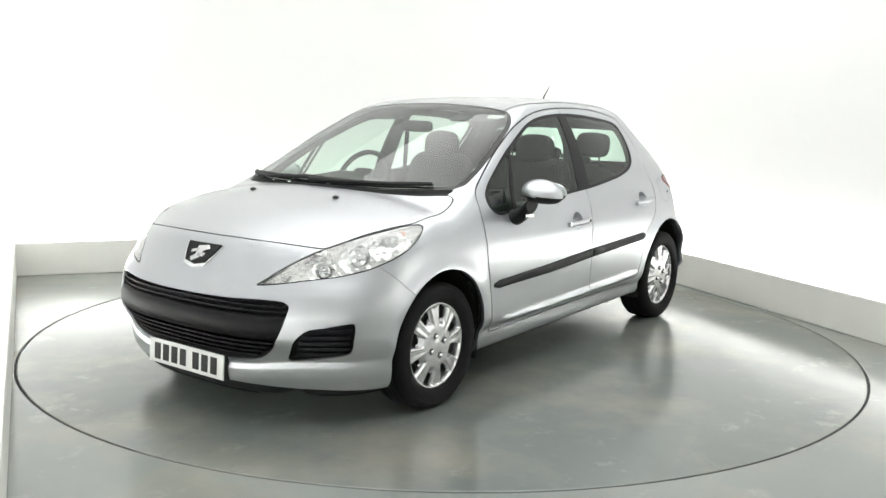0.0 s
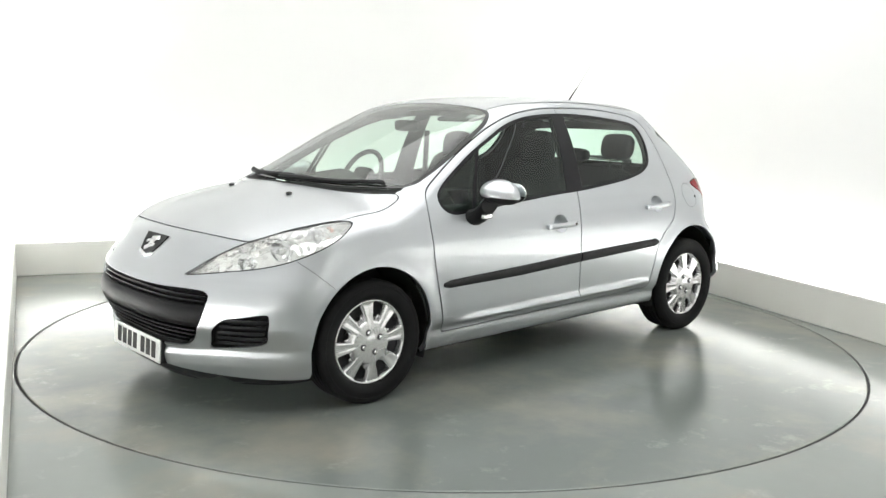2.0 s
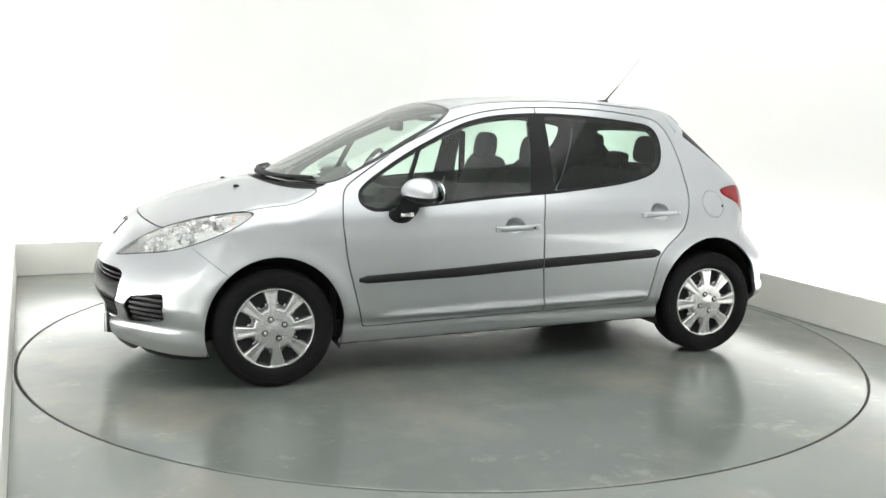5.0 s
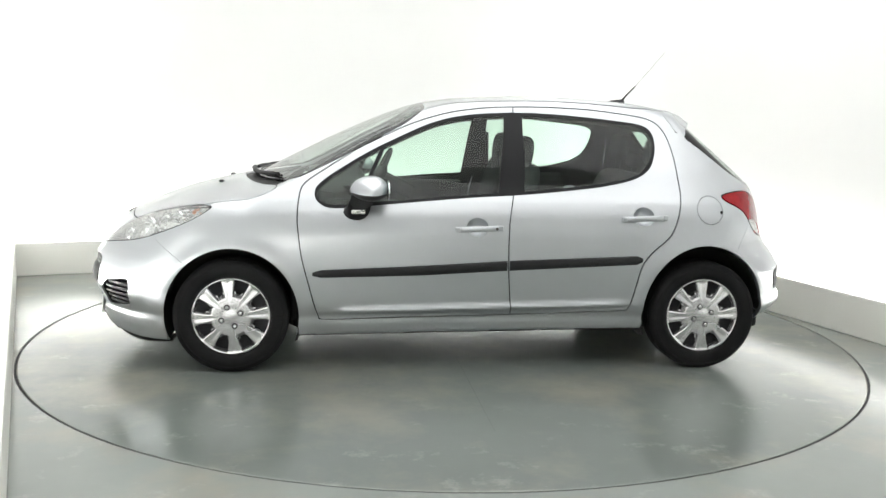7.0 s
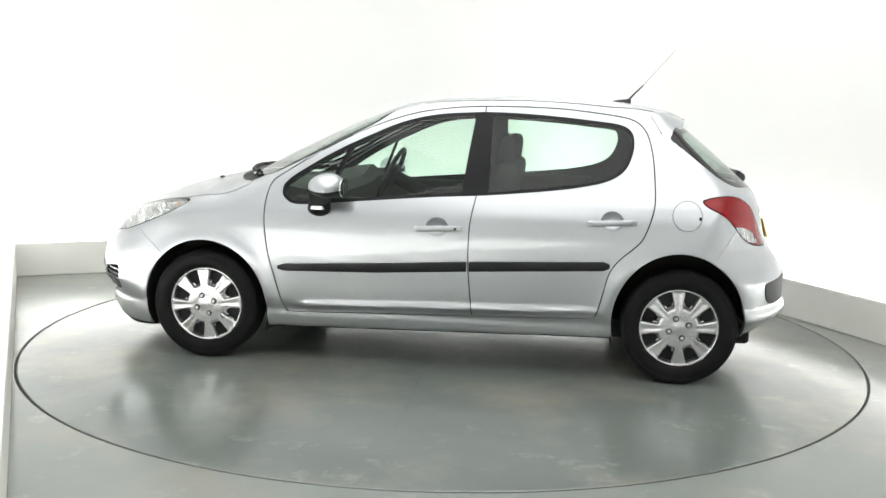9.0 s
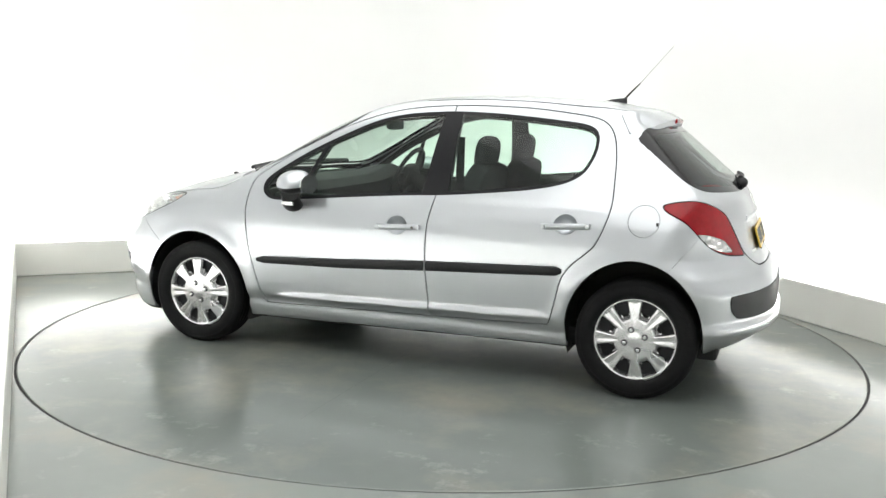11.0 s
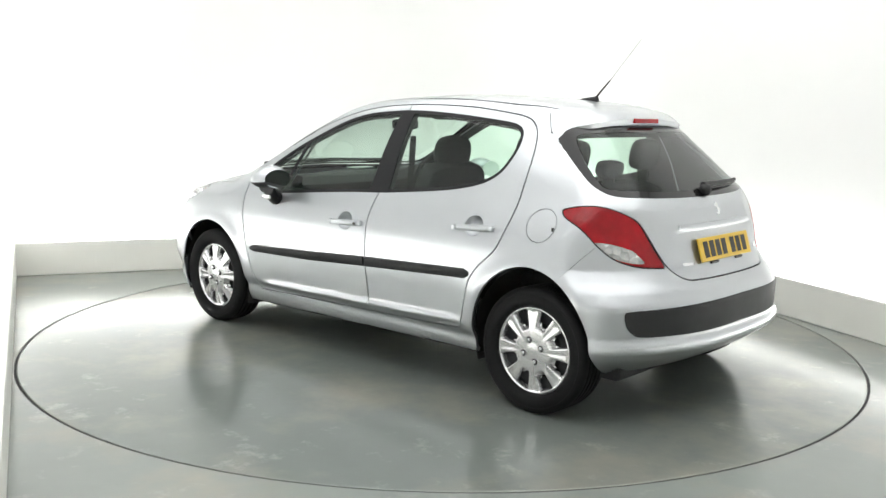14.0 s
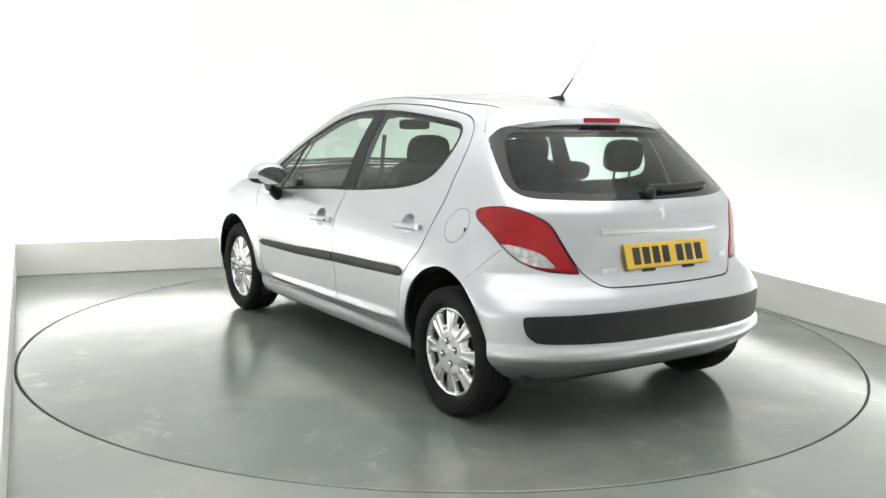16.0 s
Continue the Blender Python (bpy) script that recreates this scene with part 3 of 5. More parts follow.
GUTTER = Field(lambda p: p[:, 1] - np.interp(p[:, 0], [-1.13, -0.9, -0.5, -0.1, 0.27], [0.470, 0.503, 0.518, 0.518, 0.505]), lambda p: (p[:, 0] > -1.12) & (p[:, 0] < 0.262) & (p[:, 2] > 1.25))


def side_of(p, a, b):
    """Distance of the side view's points from the line a to b."""
    d = np.array(b) - np.array(a)
    d = d / np.hypot(*d)
    return (p[:, 0] - a[0]) * -d[1] + (p[:, 2] - a[1]) * d[0]


WING_SEAM = Field(lambda p: side_of(p, (1.675, 0.724), (1.50, 0.58)), lambda p: (p[:, 1] > 0.5) & (p[:, 0] > 1.46) & (p[:, 2] < 0.72) & (p[:, 2] > 0.56))
BUMPER_SEAM = Field(lambda p: side_of(p, (-1.545, 0.815), (-1.44, 0.68)), lambda p: (p[:, 1] > 0.5) & (p[:, 0] < -1.42) & (p[:, 2] > 0.64) & (p[:, 2] < 0.80))
SPOILER_SEAM = Field(lambda p: side_of(p, (-1.150, 1.285), (-1.105, 1.36)), lambda p: (p[:, 0] < -1.0) & (p[:, 1] > 0.3) & (p[:, 2] > 1.285) & (p[:, 2] < 1.385))
GAP = 0.0031
SEAMS = [(DOORS, GAP), (B_SEAM, GAP), (FLAP, 0.0013), (BONNET, 0.003), (TAILGATE, 0.003), (GUTTER, 0.005), (WING_SEAM, 0.0010), (BUMPER_SEAM, 0.0010), (SPOILER_SEAM, 0.0014)]


class Skin:
    def __init__(self, verts, faces):
        self.v = verts
        self.f = np.full((len(faces), 12), -1)
        self.f[:, :4] = faces

    def cut(self, field, level=0.0):
        val = field(self.v) - level
        far = val > 5
        val = np.where(np.abs(val) < 0.0006, 0.0, val)
        ok = self.f >= 0
        fv = np.where(ok, val[self.f], 0)
        bad = (ok & far[self.f]).any(1)
        hit = np.where((fv > 0).any(1) & (fv < 0).any(1) & ~bad)[0]
        made, verts, rows = {}, [], []
        n = len(self.v)

        def crossing(a, b):
            key = (min(a, b), max(a, b))
            if key not in made:
                t = val[a] / (val[a] - val[b])
                made[key] = n + len(verts)
                verts.append(self.v[a] + (self.v[b] - self.v[a]) * t)
            return made[key]

        keep = np.ones(len(self.f), bool)
        for i in hit:
            q = [k for k in self.f[i] if k >= 0]
            pos, neg = [], []
            for a, b in zip(q, q[1:] + q[:1]):
                if val[a] >= 0:
                    pos.append(a)
                if val[a] <= 0:
                    neg.append(a)
                if val[a] * val[b] < 0:
                    c = crossing(a, b)
                    pos.append(c)
                    neg.append(c)
            if 2 < len(pos) < 13 and 2 < len(neg) < 13:
                keep[i] = False
                rows += [pos, neg]
        if verts:
            self.v = np.concatenate([self.v, np.array(verts)])
        if rows:
            add = np.full((len(rows), 12), -1)
            for i, r in enumerate(rows):
                add[i, :len(r)] = r
            self.f = np.concatenate([self.f[keep], add])

    def centres(self):
        ok = (self.f >= 0)[:, :, None]
        return (self.v[self.f] * ok).sum(1) / ok.sum(1)


verts0, faces0 = skin_grid(0.0135)
skin = Skin(verts0, np.array(faces0))
for line, gap in SEAMS:
    skin.cut(line, gap)
    skin.cut(line, -gap)
for line in (ARCH_F, ARCH_R, WINDOWS, SCREEN_EDGE, REAR_GLASS, TAIL_LAMP, TAIL_WHITE, HEAD_LAMP, GRILLE, FOG, REAR_STRIP, B_FRONT, B_REAR, BOWL):
    skin.cut(line)
skin.cut(WINDOWS, -0.017)
skin.cut(QUARTER, 0.011)
skin.cut(QUARTER, -0.011)
skin.cut(SCREEN_EDGE, -0.022)
skin.cut(REAR_GLASS, -0.030)
skin.cut(TAIL_LAMP, -0.006)
skin.cut(HEAD_LAMP, -0.005)
LIP = Field(lambda p: p[:, 2] - np.interp(p[:, 0], [1.5, 1.9, 2.05], [0.165, 0.185, 0.196]), at_front)
skin.cut(LIP)
skin_n = outline(skin.v)
mid = skin.centres()
mid_n = outline(mid)
DIST = {k: f(mid) for k, f in dict(arch_f=ARCH_F, arch_r=ARCH_R, win=WINDOWS, doors=DOORS, b=B_SEAM, bf=B_FRONT, br=B_REAR, quarter=QUARTER, flap=FLAP, bonnet=BONNET, screen=SCREEN_EDGE, rear=REAR_GLASS,
                                   gate=TAILGATE, tail=TAIL_LAMP, white=TAIL_WHITE, head=HEAD_LAMP, grille=GRILLE, fog=FOG, strip=REAR_STRIP, bowl=BOWL, gutter=GUTTER, wing=WING_SEAM, bumper=BUMPER_SEAM, spoiler=SPOILER_SEAM).items()}
region = np.full(len(mid), "body_shell", dtype="U20")


def assign(name, mask):
    region[mask] = name


D_ = DIST
x_, y_, z_ = mid.T
assign("wing", (x_ > 0.85) & (z_ < 1.02) & (D_["doors"] > 0) & (D_["bonnet"] > 0) & (side_of(mid, (0.93, 0.98), (0.905, 0.2)) < 0))
assign("roof", (D_["gutter"] < 0) & (D_["screen"] > 0))
assign("roof", (x_ < 0.27) & (x_ > -1.2) & (y_ < 0.47) & (z_ > 1.36))
assign("front_bumper", (x_ > 1.45) & (side_of(mid, (1.675, 0.724), (1.50, 0.58)) > 0) & (D_["bonnet"] > 0) & (z_ < 0.80))
assign("front_bumper", (x_ > 1.72) & (D_["bonnet"] > 0))
assign("rear_bumper", (x_ < -1.40) & (side_of(mid, (-1.545, 0.815), (-1.44, 0.68)) < 0) & (z_ < 0.78))
assign("bonnet", D_["bonnet"] < 0)
assign("cowl", (D_["bonnet"] > 0.003) & (D_["screen"] > 0) & (y_ < 0.70) & (x_ > 0.98) & (x_ < 1.27) & (z_ > 0.9))
assign("tailgate", (D_["gate"] < 0))
assign("front_door", (D_["doors"] < 0) & (D_["b"] > 0))
assign("rear_door", (D_["doors"] < 0) & (D_["b"] <= 0))
assign("fuel_flap", D_["flap"] < 0)
for key, gap in (("doors", GAP), ("flap", 0.0013), ("bonnet", 0.003), ("gate", 0.003), ("wing", 0.0010), ("bumper", 0.0010), ("spoiler", 0.0014), ("gutter", 0.005)):
    assign("seam", np.abs(D_[key]) < gap)
assign("seam", (np.abs(D_["b"]) < GAP) & (D_["doors"] < 0) & (D_["win"] > 0))
assign("gutter_strip", (np.abs(D_["gutter"]) < 0.005))
assign("window_frame", (D_["win"] < 0))
inner = D_["win"] < -0.017
assign("front_window", inner & (D_["bf"] > 0) & (D_["quarter"] < -0.011))
assign("quarter_window", inner & (D_["quarter"] > 0.011))
assign("rear_window", inner & (D_["br"] < 0))
assign("screen_border", D_["screen"] < 0)
assign("windscreen", D_["screen"] < -0.022)
assign("glass_border", D_["rear"] < 0)
assign("tailgate_window", D_["rear"] < -0.030)
assign("tail_rim", D_["tail"] < 0)
assign("tail_lens", D_["tail"] < -0.006)
assign("reverse_lens", (D_["white"] < 0) & (D_["tail"] < -0.006))
assign("head_rim", D_["head"] < 0)
assign("head_lens", D_["head"] < -0.005)
assign("grille_back", D_["grille"] < 0)
assign("fog_back", D_["fog"] < 0)
assign("bumper_strip", D_["strip"] < 0)
assign("chin", (x_ > 1.5) & (LIP(mid) < 0) & (D_["arch_f"] > 0))
assign("underbody", (mid_n[:, 2] < np.where(x_ > 1.4, -0.95, np.where(x_ < -1.5, -0.93, -0.75))) & (z_ < 0.30))
assign("none", (D_["arch_f"] < 0) | (D_["arch_r"] < 0) | (D_["bowl"] < 0))


def panel(name, key, mat, parent, label="", depth=0.0, skirt=0.012, side=0, flip=False, wall=False):
    """One panel of the skin as a part. side: 1 left, -1 right, 0 both halves in one mesh. depth: how far it lies under the skin."""
    rows = skin.f[np.isin(region, [key] if isinstance(key, str) else key)]
    verts, norms, faces = [], [], []
    for s in ((1, -1) if side == 0 else (side,)):
        base = len(verts)
        used = np.unique(rows[rows >= 0])
        where = {k: base + i for i, k in enumerate(used)}
        m = np.array([1, s, 1])
        verts += list((skin.v[used] - skin_n[used] * depth) * m)
        norms += list(skin_n[used] * m * (-1 if flip else 1))
        count, own = {}, []
        for r in rows:
            q = [k for k in r if k >= 0]
            own.append(q)
            for a, b in zip(q, q[1:] + q[:1]):
                e = (min(a, b), max(a, b))
                count[e] = None if e in count else (a, b)
        turn = (s < 0) != flip
        if not wall:
            faces += [tuple(where[k] for k in (q[::-1] if turn else q)) for q in own]
        if skirt:
            low = {}
            for e in count.values():
                if e is None:
                    continue
                a, b = e
                if skin.v[a][1] < 1e-5 and skin.v[b][1] < 1e-5:
                    continue
                four = []
                for k in (a, b):
                    p = (skin.v[k] - skin_n[k] * depth) * m
                    four.append(len(verts))
                    verts.append(p)
                    norms.append(skin_n[k] * m)
                for k in (b, a):
                    p = (skin.v[k] - skin_n[k] * (depth + skirt)) * m
                    four.append(len(verts))
                    verts.append(p)
                    norms.append(skin_n[k] * m)
                edge = np.cross(verts[four[1]] - verts[four[0]], -skin_n[a] * m)
                ln = np.linalg.norm(edge)
                if ln > 1e-9:
                    for k in four:
                        norms[k] = -edge / ln * s
                faces.append(tuple(four[::-1] if s > 0 else four))
    return mesh_object(name, verts, faces, mat, parent, label, normals=norms)


# ---- the car ----
car = new("car")
tagged(car, "silver five-door hatchback with black rub strips on the turntable", "car")


def skin_point(x, z, side=1, out=0.0):
    """A point on the car's flank at x and z, moved out by a step."""
    p = cast(np.array([[x, 0.1, z]]), np.array([[x, 1.2, z]]))
    q = p + outline(p) * out
    return Vector((q[0][0], q[0][1] * side, q[0][2]))


def flank_points(x, z, out):
    """Points on the left flank for arrays of x and z, moved out by steps."""
    x, z = np.asarray(x, float), np.asarray(z, float)
    p = cast(np.stack([x, x * 0 + 0.1, z], 1), np.stack([x, x * 0 + 1.2, z], 1))
    return p + outline(p) * np.asarray(out)[:, None]


def nose_points(y, z):
    """Points on the nose and the level way they face, for arrays of y and z."""
    y, z = np.asarray(y, float), np.asarray(z, float)
    p = cast(np.stack([y * 0 + 0.9, y, z], 1), np.stack([y * 0 + 2.6, y, z], 1))
    n = outline(p) * np.array([1, 1, 0])
    return p, n / np.linalg.norm(n, axis=1, keepdims=True)


def end_point(y, z, front=True, out=0.0):
    far = 2.6 if front else -2.6
    p = cast(np.array([[0.9 if front else -0.9, y, z]]), np.array([[far, y, z]]))
    n = outline(p)
    q = p + n * out
    return Vector(q[0]), Vector(n[0])


def top_point(x, y, out=0.0):
    p = cast(np.array([[x, y, 0.6]]), np.array([[x, y, 1.9]]))
    n = outline(p)
    return Vector((p + n * out)[0]), Vector(n[0])


def ribbon(bm, rows, closed_ends=True):
    """Joins rows of points (cross sections, each a closed ring) into a bar."""
    rings = [[bm.verts.new(p) for p in row] for row in rows]
    n = len(rings[0])
    for u, v in zip(rings, rings[1:]):
        for k in range(n):
            bm.faces.new((u[k], u[(k + 1) % n], v[(k + 1) % n], v[k]))
    if closed_ends:
        bm.faces.new(rings[0][::-1])
        bm.faces.new(rings[-1])
    bmesh.ops.recalc_face_normals(bm, faces=bm.faces[:])


SIDES = ((1, "left"), (-1, "right"))
panel("body_shell", "body_shell", PAINT, car, skirt=0.02)
panel("roof", "roof", PAINT, car)
panel("bonnet", "bonnet", PAINT, car)
front_bumper = panel("front_bumper", "front_bumper", PAINT, car, skirt=0.008)
rear_bumper = panel("rear_bumper", "rear_bumper", PAINT, car, skirt=0.02)
tailgate = panel("tailgate", "tailgate", PAINT, car)
panel("cowl_panel", "cowl", BLACK, car, "black plastic scuttle panel under the windscreen", depth=0.012)
panel("windscreen", "windscreen", SCREEN, car, "faintly green windscreen", depth=0.002, skirt=0.0)
panel("windscreen_border", "screen_border", GLASS_EDGE, car, "black edge of the windscreen", depth=0.002, skirt=0.004)
panel("rear_window_glass", "tailgate_window", BACK_GLASS, tailgate, "tinted rear window", depth=0.003, skirt=0.0)
panel("rear_window_border", "glass_border", GLASS_EDGE, tailgate, "black edge of the rear window", depth=0.002, skirt=0.006)
panel("underbody", "underbody", UNDER, car, "dark underside", skirt=0.0)
panel("chin_spoiler", "chin", BLACK, front_bumper, "black lower lip", depth=0.006)
panel("rear_rub_strip", "bumper_strip", BLACK, rear_bumper, "black rubbing strip on the rear bumper", depth=-0.004, skirt=0.012)
panel("panel_gap", "seam", SEAM, car, "dark gaps between the panels", depth=0.012, skirt=0.0)
panel("cabin_lining", ["body_shell", "roof", "front_door", "rear_door", "window_frame", "screen_border"], TRIM, car, "dark grey cabin lining", depth=0.035, skirt=0.0, flip=True)
panel("tailgate_lining", ["tailgate", "glass_border"], TRIM, tailgate, "dark grey tailgate lining", depth=0.035, skirt=0.0, flip=True)

grille_back = panel("grille_backing", "grille_back", GRILLE_BLACK, front_bumper, "dark opening behind the grille bars", depth=0.05, skirt=0.0)
panel("grille_surround", "grille_back", GRILLE_BLACK, front_bumper, "black inner wall of the grille opening", depth=0.008, skirt=0.043, wall=True)
doors = {}
for s, _ in SIDES:
    panel("wing", "wing", PAINT, car, side=s, skirt=0.03)
    fd = panel("front_door", "front_door", PAINT, car, side=s)
    rd = panel("rear_door", "rear_door", PAINT, car, side=s)
    doors[s] = fd, rd
    panel("window_frame", "window_frame", GLOSS_BLACK, fd, "black window surround", side=s, depth=0.001, skirt=0.006)
    panel("window_pane", "front_window", GLASS, fd, "tinted side glass", side=s, depth=0.003, skirt=0.0)
    panel("quarter_pane", "quarter_window", GLASS, fd, "small fixed front glass", side=s, depth=0.003, skirt=0.0)
    panel("window_pane", "rear_window", GLASS, rd, "tinted side glass", side=s, depth=0.003, skirt=0.0)
    panel("roof_moulding", "gutter_strip", BLACK, car, "black moulding in the roof ditch", side=s, depth=0.004, skirt=0.006)
    panel("fog_grille_backing", "fog_back", GRILLE_BLACK, front_bumper, "dark lower side opening", side=s, depth=0.035, skirt=0.0)
    panel("fog_grille_surround", "fog_back", GRILLE_BLACK, front_bumper, "black inner wall of the lower opening", side=s, depth=0.008, skirt=0.028, wall=True)
    lamp = panel("tail_lamp", "tail_lens", RED, car, "red tail lamp", side=s, depth=-0.003)
    panel("reversing_lens", "reverse_lens", GREY_LENS, lamp, "clear silvery reversing lens", side=s, depth=-0.001)
    head = panel("headlamp", "head_lens", CLEAR, car, "clear headlamp lens", side=s, depth=0.0, skirt=0.0)
    panel("lamp_rim", "head_rim", GLOSS_BLACK, head, "dark rim of the headlamp", side=s, depth=0.005, skirt=0.01)
    panel("lamp_rim", "tail_rim", GLOSS_BLACK, lamp, "dark rim of the tail lamp", side=s, depth=0.005, skirt=0.01)
    panel("reflector", "head_lens", REFLECTOR, head, "silver reflector housing", side=s, depth=0.055, skirt=0.0)
    panel("housing_wall", "head_lens", REFLECTOR, head, "silver side wall of the lamp", side=s, depth=0.002, skirt=0.055, wall=True)
panel("fuel_flap", "fuel_flap", PAINT, car, "round fuel flap", side=1)


# headlamp insides: two bowls, bulbs and an amber bulb
def headlamp_insides():
    heads = [o for o in car.children if o.name.startswith("headlamp")]
    for head, s in zip(heads, (1, -1)):
        for cx, cy, cz, r in ((1.835, 0.64, 0.712, 0.036), (1.70, 0.725, 0.762, 0.046), (1.54, 0.775, 0.815, 0.030)):
            q = np.array([[cx, cy, cz]])
            nn = outline(q)[0]
            cx, cy, cz = q[0] - nn * (form(q)[0] + 0.026)
            bm = bmesh.new()
            lathe(bm, [(0.006, -0.05), (r * 0.45, -0.044), (r * 0.75, -0.028), (r, 0.0), (r * 1.05, 0.0), (r * 1.05, -0.012)], 32)
            bowl = part("reflector_bowl", bm, CHROME, head, "chrome bowl", smooth=True)
            bowl.matrix_basis = Matrix.Translation((cx, cy * s, cz)) @ pose(0, 0, 0, 0, 0, -50 if s > 0 else -130)
            bm = bmesh.new()
            bmesh.ops.create_uvsphere(bm, u_segments=16, v_segments=10, radius=0.014)
            bulb = part("bulb", bm, REFLECTOR, head, "bright bulb shield", smooth=True)
            bulb.location = (cx - 0.012, (cy - 0.006) * s, cz)
        bm = bmesh.new()
        bmesh.ops.create_uvsphere(bm, u_segments=14, v_segments=10, radius=0.010)
        amber = part("indicator_bulb", bm, material("amber_bulb", (0.55, 0.22, 0.12), rough=0.2), head, "amber indicator bulb", smooth=True)
        amber.location = (1.455, 0.770 * s, 0.832)


headlamp_insides()


def grille_slats():
    """Bars across the openings of the front bumper, each bent to the nose."""
    edge = GRILLE.loop[GRILLE.loop[:, 0] > 0]
    # half width of the opening at each height, from its outermost points
    levels = np.linspace(0.30, 0.57, 28)
    reach = np.array([edge[np.abs(edge[:, 1] - h) < 0.012, 0].max() for h in levels])
    u = np.linspace(-1, 1, 41)
    for z, tall, back in ((0.551, 0.006, 0.010), (0.529, 0.006, 0.014), (0.394, 0.008, 0.008), (0.371, 0.008, 0.010), (0.348, 0.008, 0.012), (0.326, 0.008, 0.016)):
        half = np.interp(z, levels, reach) - 0.018 - (0.03 if z < 0.36 else 0)
        p, n = nose_points(u * half, u * 0 + z)
        up = np.array([0, 0, tall / 2])
        bm = bmesh.new()
        ribbon(bm, [[p[i] - n[i] * (back + 0.008) + up, p[i] - n[i] * back + up * 0.4, p[i] - n[i] * back - up * 0.4, p[i] - n[i] * (back + 0.008) - up, p[i] - n[i] * 0.042 - up * 0.6, p[i] - n[i] * 0.042 + up * 0.6] for i in range(41)])
        part("grille_bar", bm, SLAT, front_bumper, "black grille bar", smooth=True)
    # the broad rounded bar across the opening
    cols = []
    for k in range(13):
        a = math.pi * (k / 12 - 0.5)
        z = 0.459 + 0.053 * math.sin(a)
        p, n = nose_points(u * (np.interp(z, levels, reach) - 0.006), u * 0 + z)
        cols.append(p + n * (0.030 * math.cos(a) ** 0.8 - 0.026))
    for z in (0.50, 0.42):
        p, n = nose_points(u * (np.interp(z, levels, reach) - 0.02), u * 0 + z)
        cols.append(p - n * 0.042)
    bm = bmesh.new()
    ribbon(bm, [[c[i] for c in cols] for i in range(41)])
    part("bumper_bar", bm, BAR, front_bumper, "black bar across the grille", smooth=True)
    for s, _ in SIDES:
        for i in range(5):
            z = 0.345 + i * 0.027
            y0, y1 = 0.585 + i * 0.014, 0.762 + i * 0.006
            bm = bmesh.new()
            rows = []
            for k in range(9):
                p, n = end_point((y0 + (y1 - y0) * k / 8), z)
                p, n = Vector((p.x, p.y * s, p.z)), Vector((n.x, n.y * s, 0)).normalized()
                rows.append([p - n * 0.012 + Vector((0, 0, 0.006)), p - n * 0.012 - Vector((0, 0, 0.006)), p - n * 0.034 - Vector((0, 0, 0.006)), p - n * 0.034 + Vector((0, 0, 0.006))])
            ribbon(bm, rows)
            part("fog_grille_bar", bm, SLAT, front_bumper, "black grille bar")


grille_slats()


def rub_strips():
    for s, _ in SIDES:
        for door, x0, x1 in ((doors[s][0], 0.852, -0.166), (doors[s][1], -0.180, -0.902)):
            bm = bmesh.new()
            rows = []
            for i in range(25):
                t = i / 24
                x = x0 + (x1 - x0) * t
                zc = np.interp(x, [-0.9, -0.17, 0.31, 0.85], [0.609, 0.576, 0.547, 0.527])
                h = np.interp(x, [-0.9, -0.17, 0.31, 0.85], [0.024, 0.027, 0.026, 0.020])
                end = min(abs(x - 0.852), abs(x + 0.902))
                h *= min(1, 0.45 + end / 0.03)
                row = []
                for a, o in ((1, 0.0), (0.8, 0.011), (0.3, 0.014), (-0.4, 0.013), (-0.85, 0.008), (-1, 0.0), (-0.5, -0.01), (0.5, -0.01)):
                    row.append(skin_point(x, zc + h * a, s, o * min(1, 0.5 + end / 0.02)))
                rows.append(row)
            ribbon(bm, rows)
            part("rub_strip", bm, BLACK, door, "black plastic rub strip", smooth=True)


rub_strips()


def door_handles():
    for s, _ in SIDES:
        for door, x0, x1, z0, z1 in ((doors[s][0], 0.100, -0.127, 0.766, 0.775), (doors[s][1], -0.795, -1.019, 0.825, 0.837)):
            bm = bmesh.new()
            rows = []
            for i in range(13):
                t = i / 12
                x, z = x0 + (x1 - x0) * t, z0 + (z1 - z0) * t
                lift = 0.012 + 0.016 * math.sin(math.pi * t) ** 0.5
                c = skin_point(x, z, s, 0.0)
                c.y = s * (abs(skin_point(x, z0 - 0.05, s).y) * 0.35 + abs(skin_point(x, z0 + 0.06, s).y) * 0.65 + lift)
                row = []
                for k in range(10):
                    a = k * math.tau / 10
                    row.append(c + Vector((0, s * 0.008 * math.cos(a), 0.0155 * math.sin(a))))
                rows.append(row)
            ribbon(bm, rows)
            part("door_handle", bm, PAINT, door, "silver pull handle", smooth=True)
            for x in (x0, x1):
                bm = bmesh.new()
                p = skin_point(x, z0 + (0 if x == x0 else z1 - z0), s)
                box(bm, p.x - 0.012, p.x + 0.012, p.y - 0.02, p.y + 0.02, p.z - 0.013, p.z + 0.013, 0.004)
                part("handle_foot", bm, PAINT, door)


door_handles()


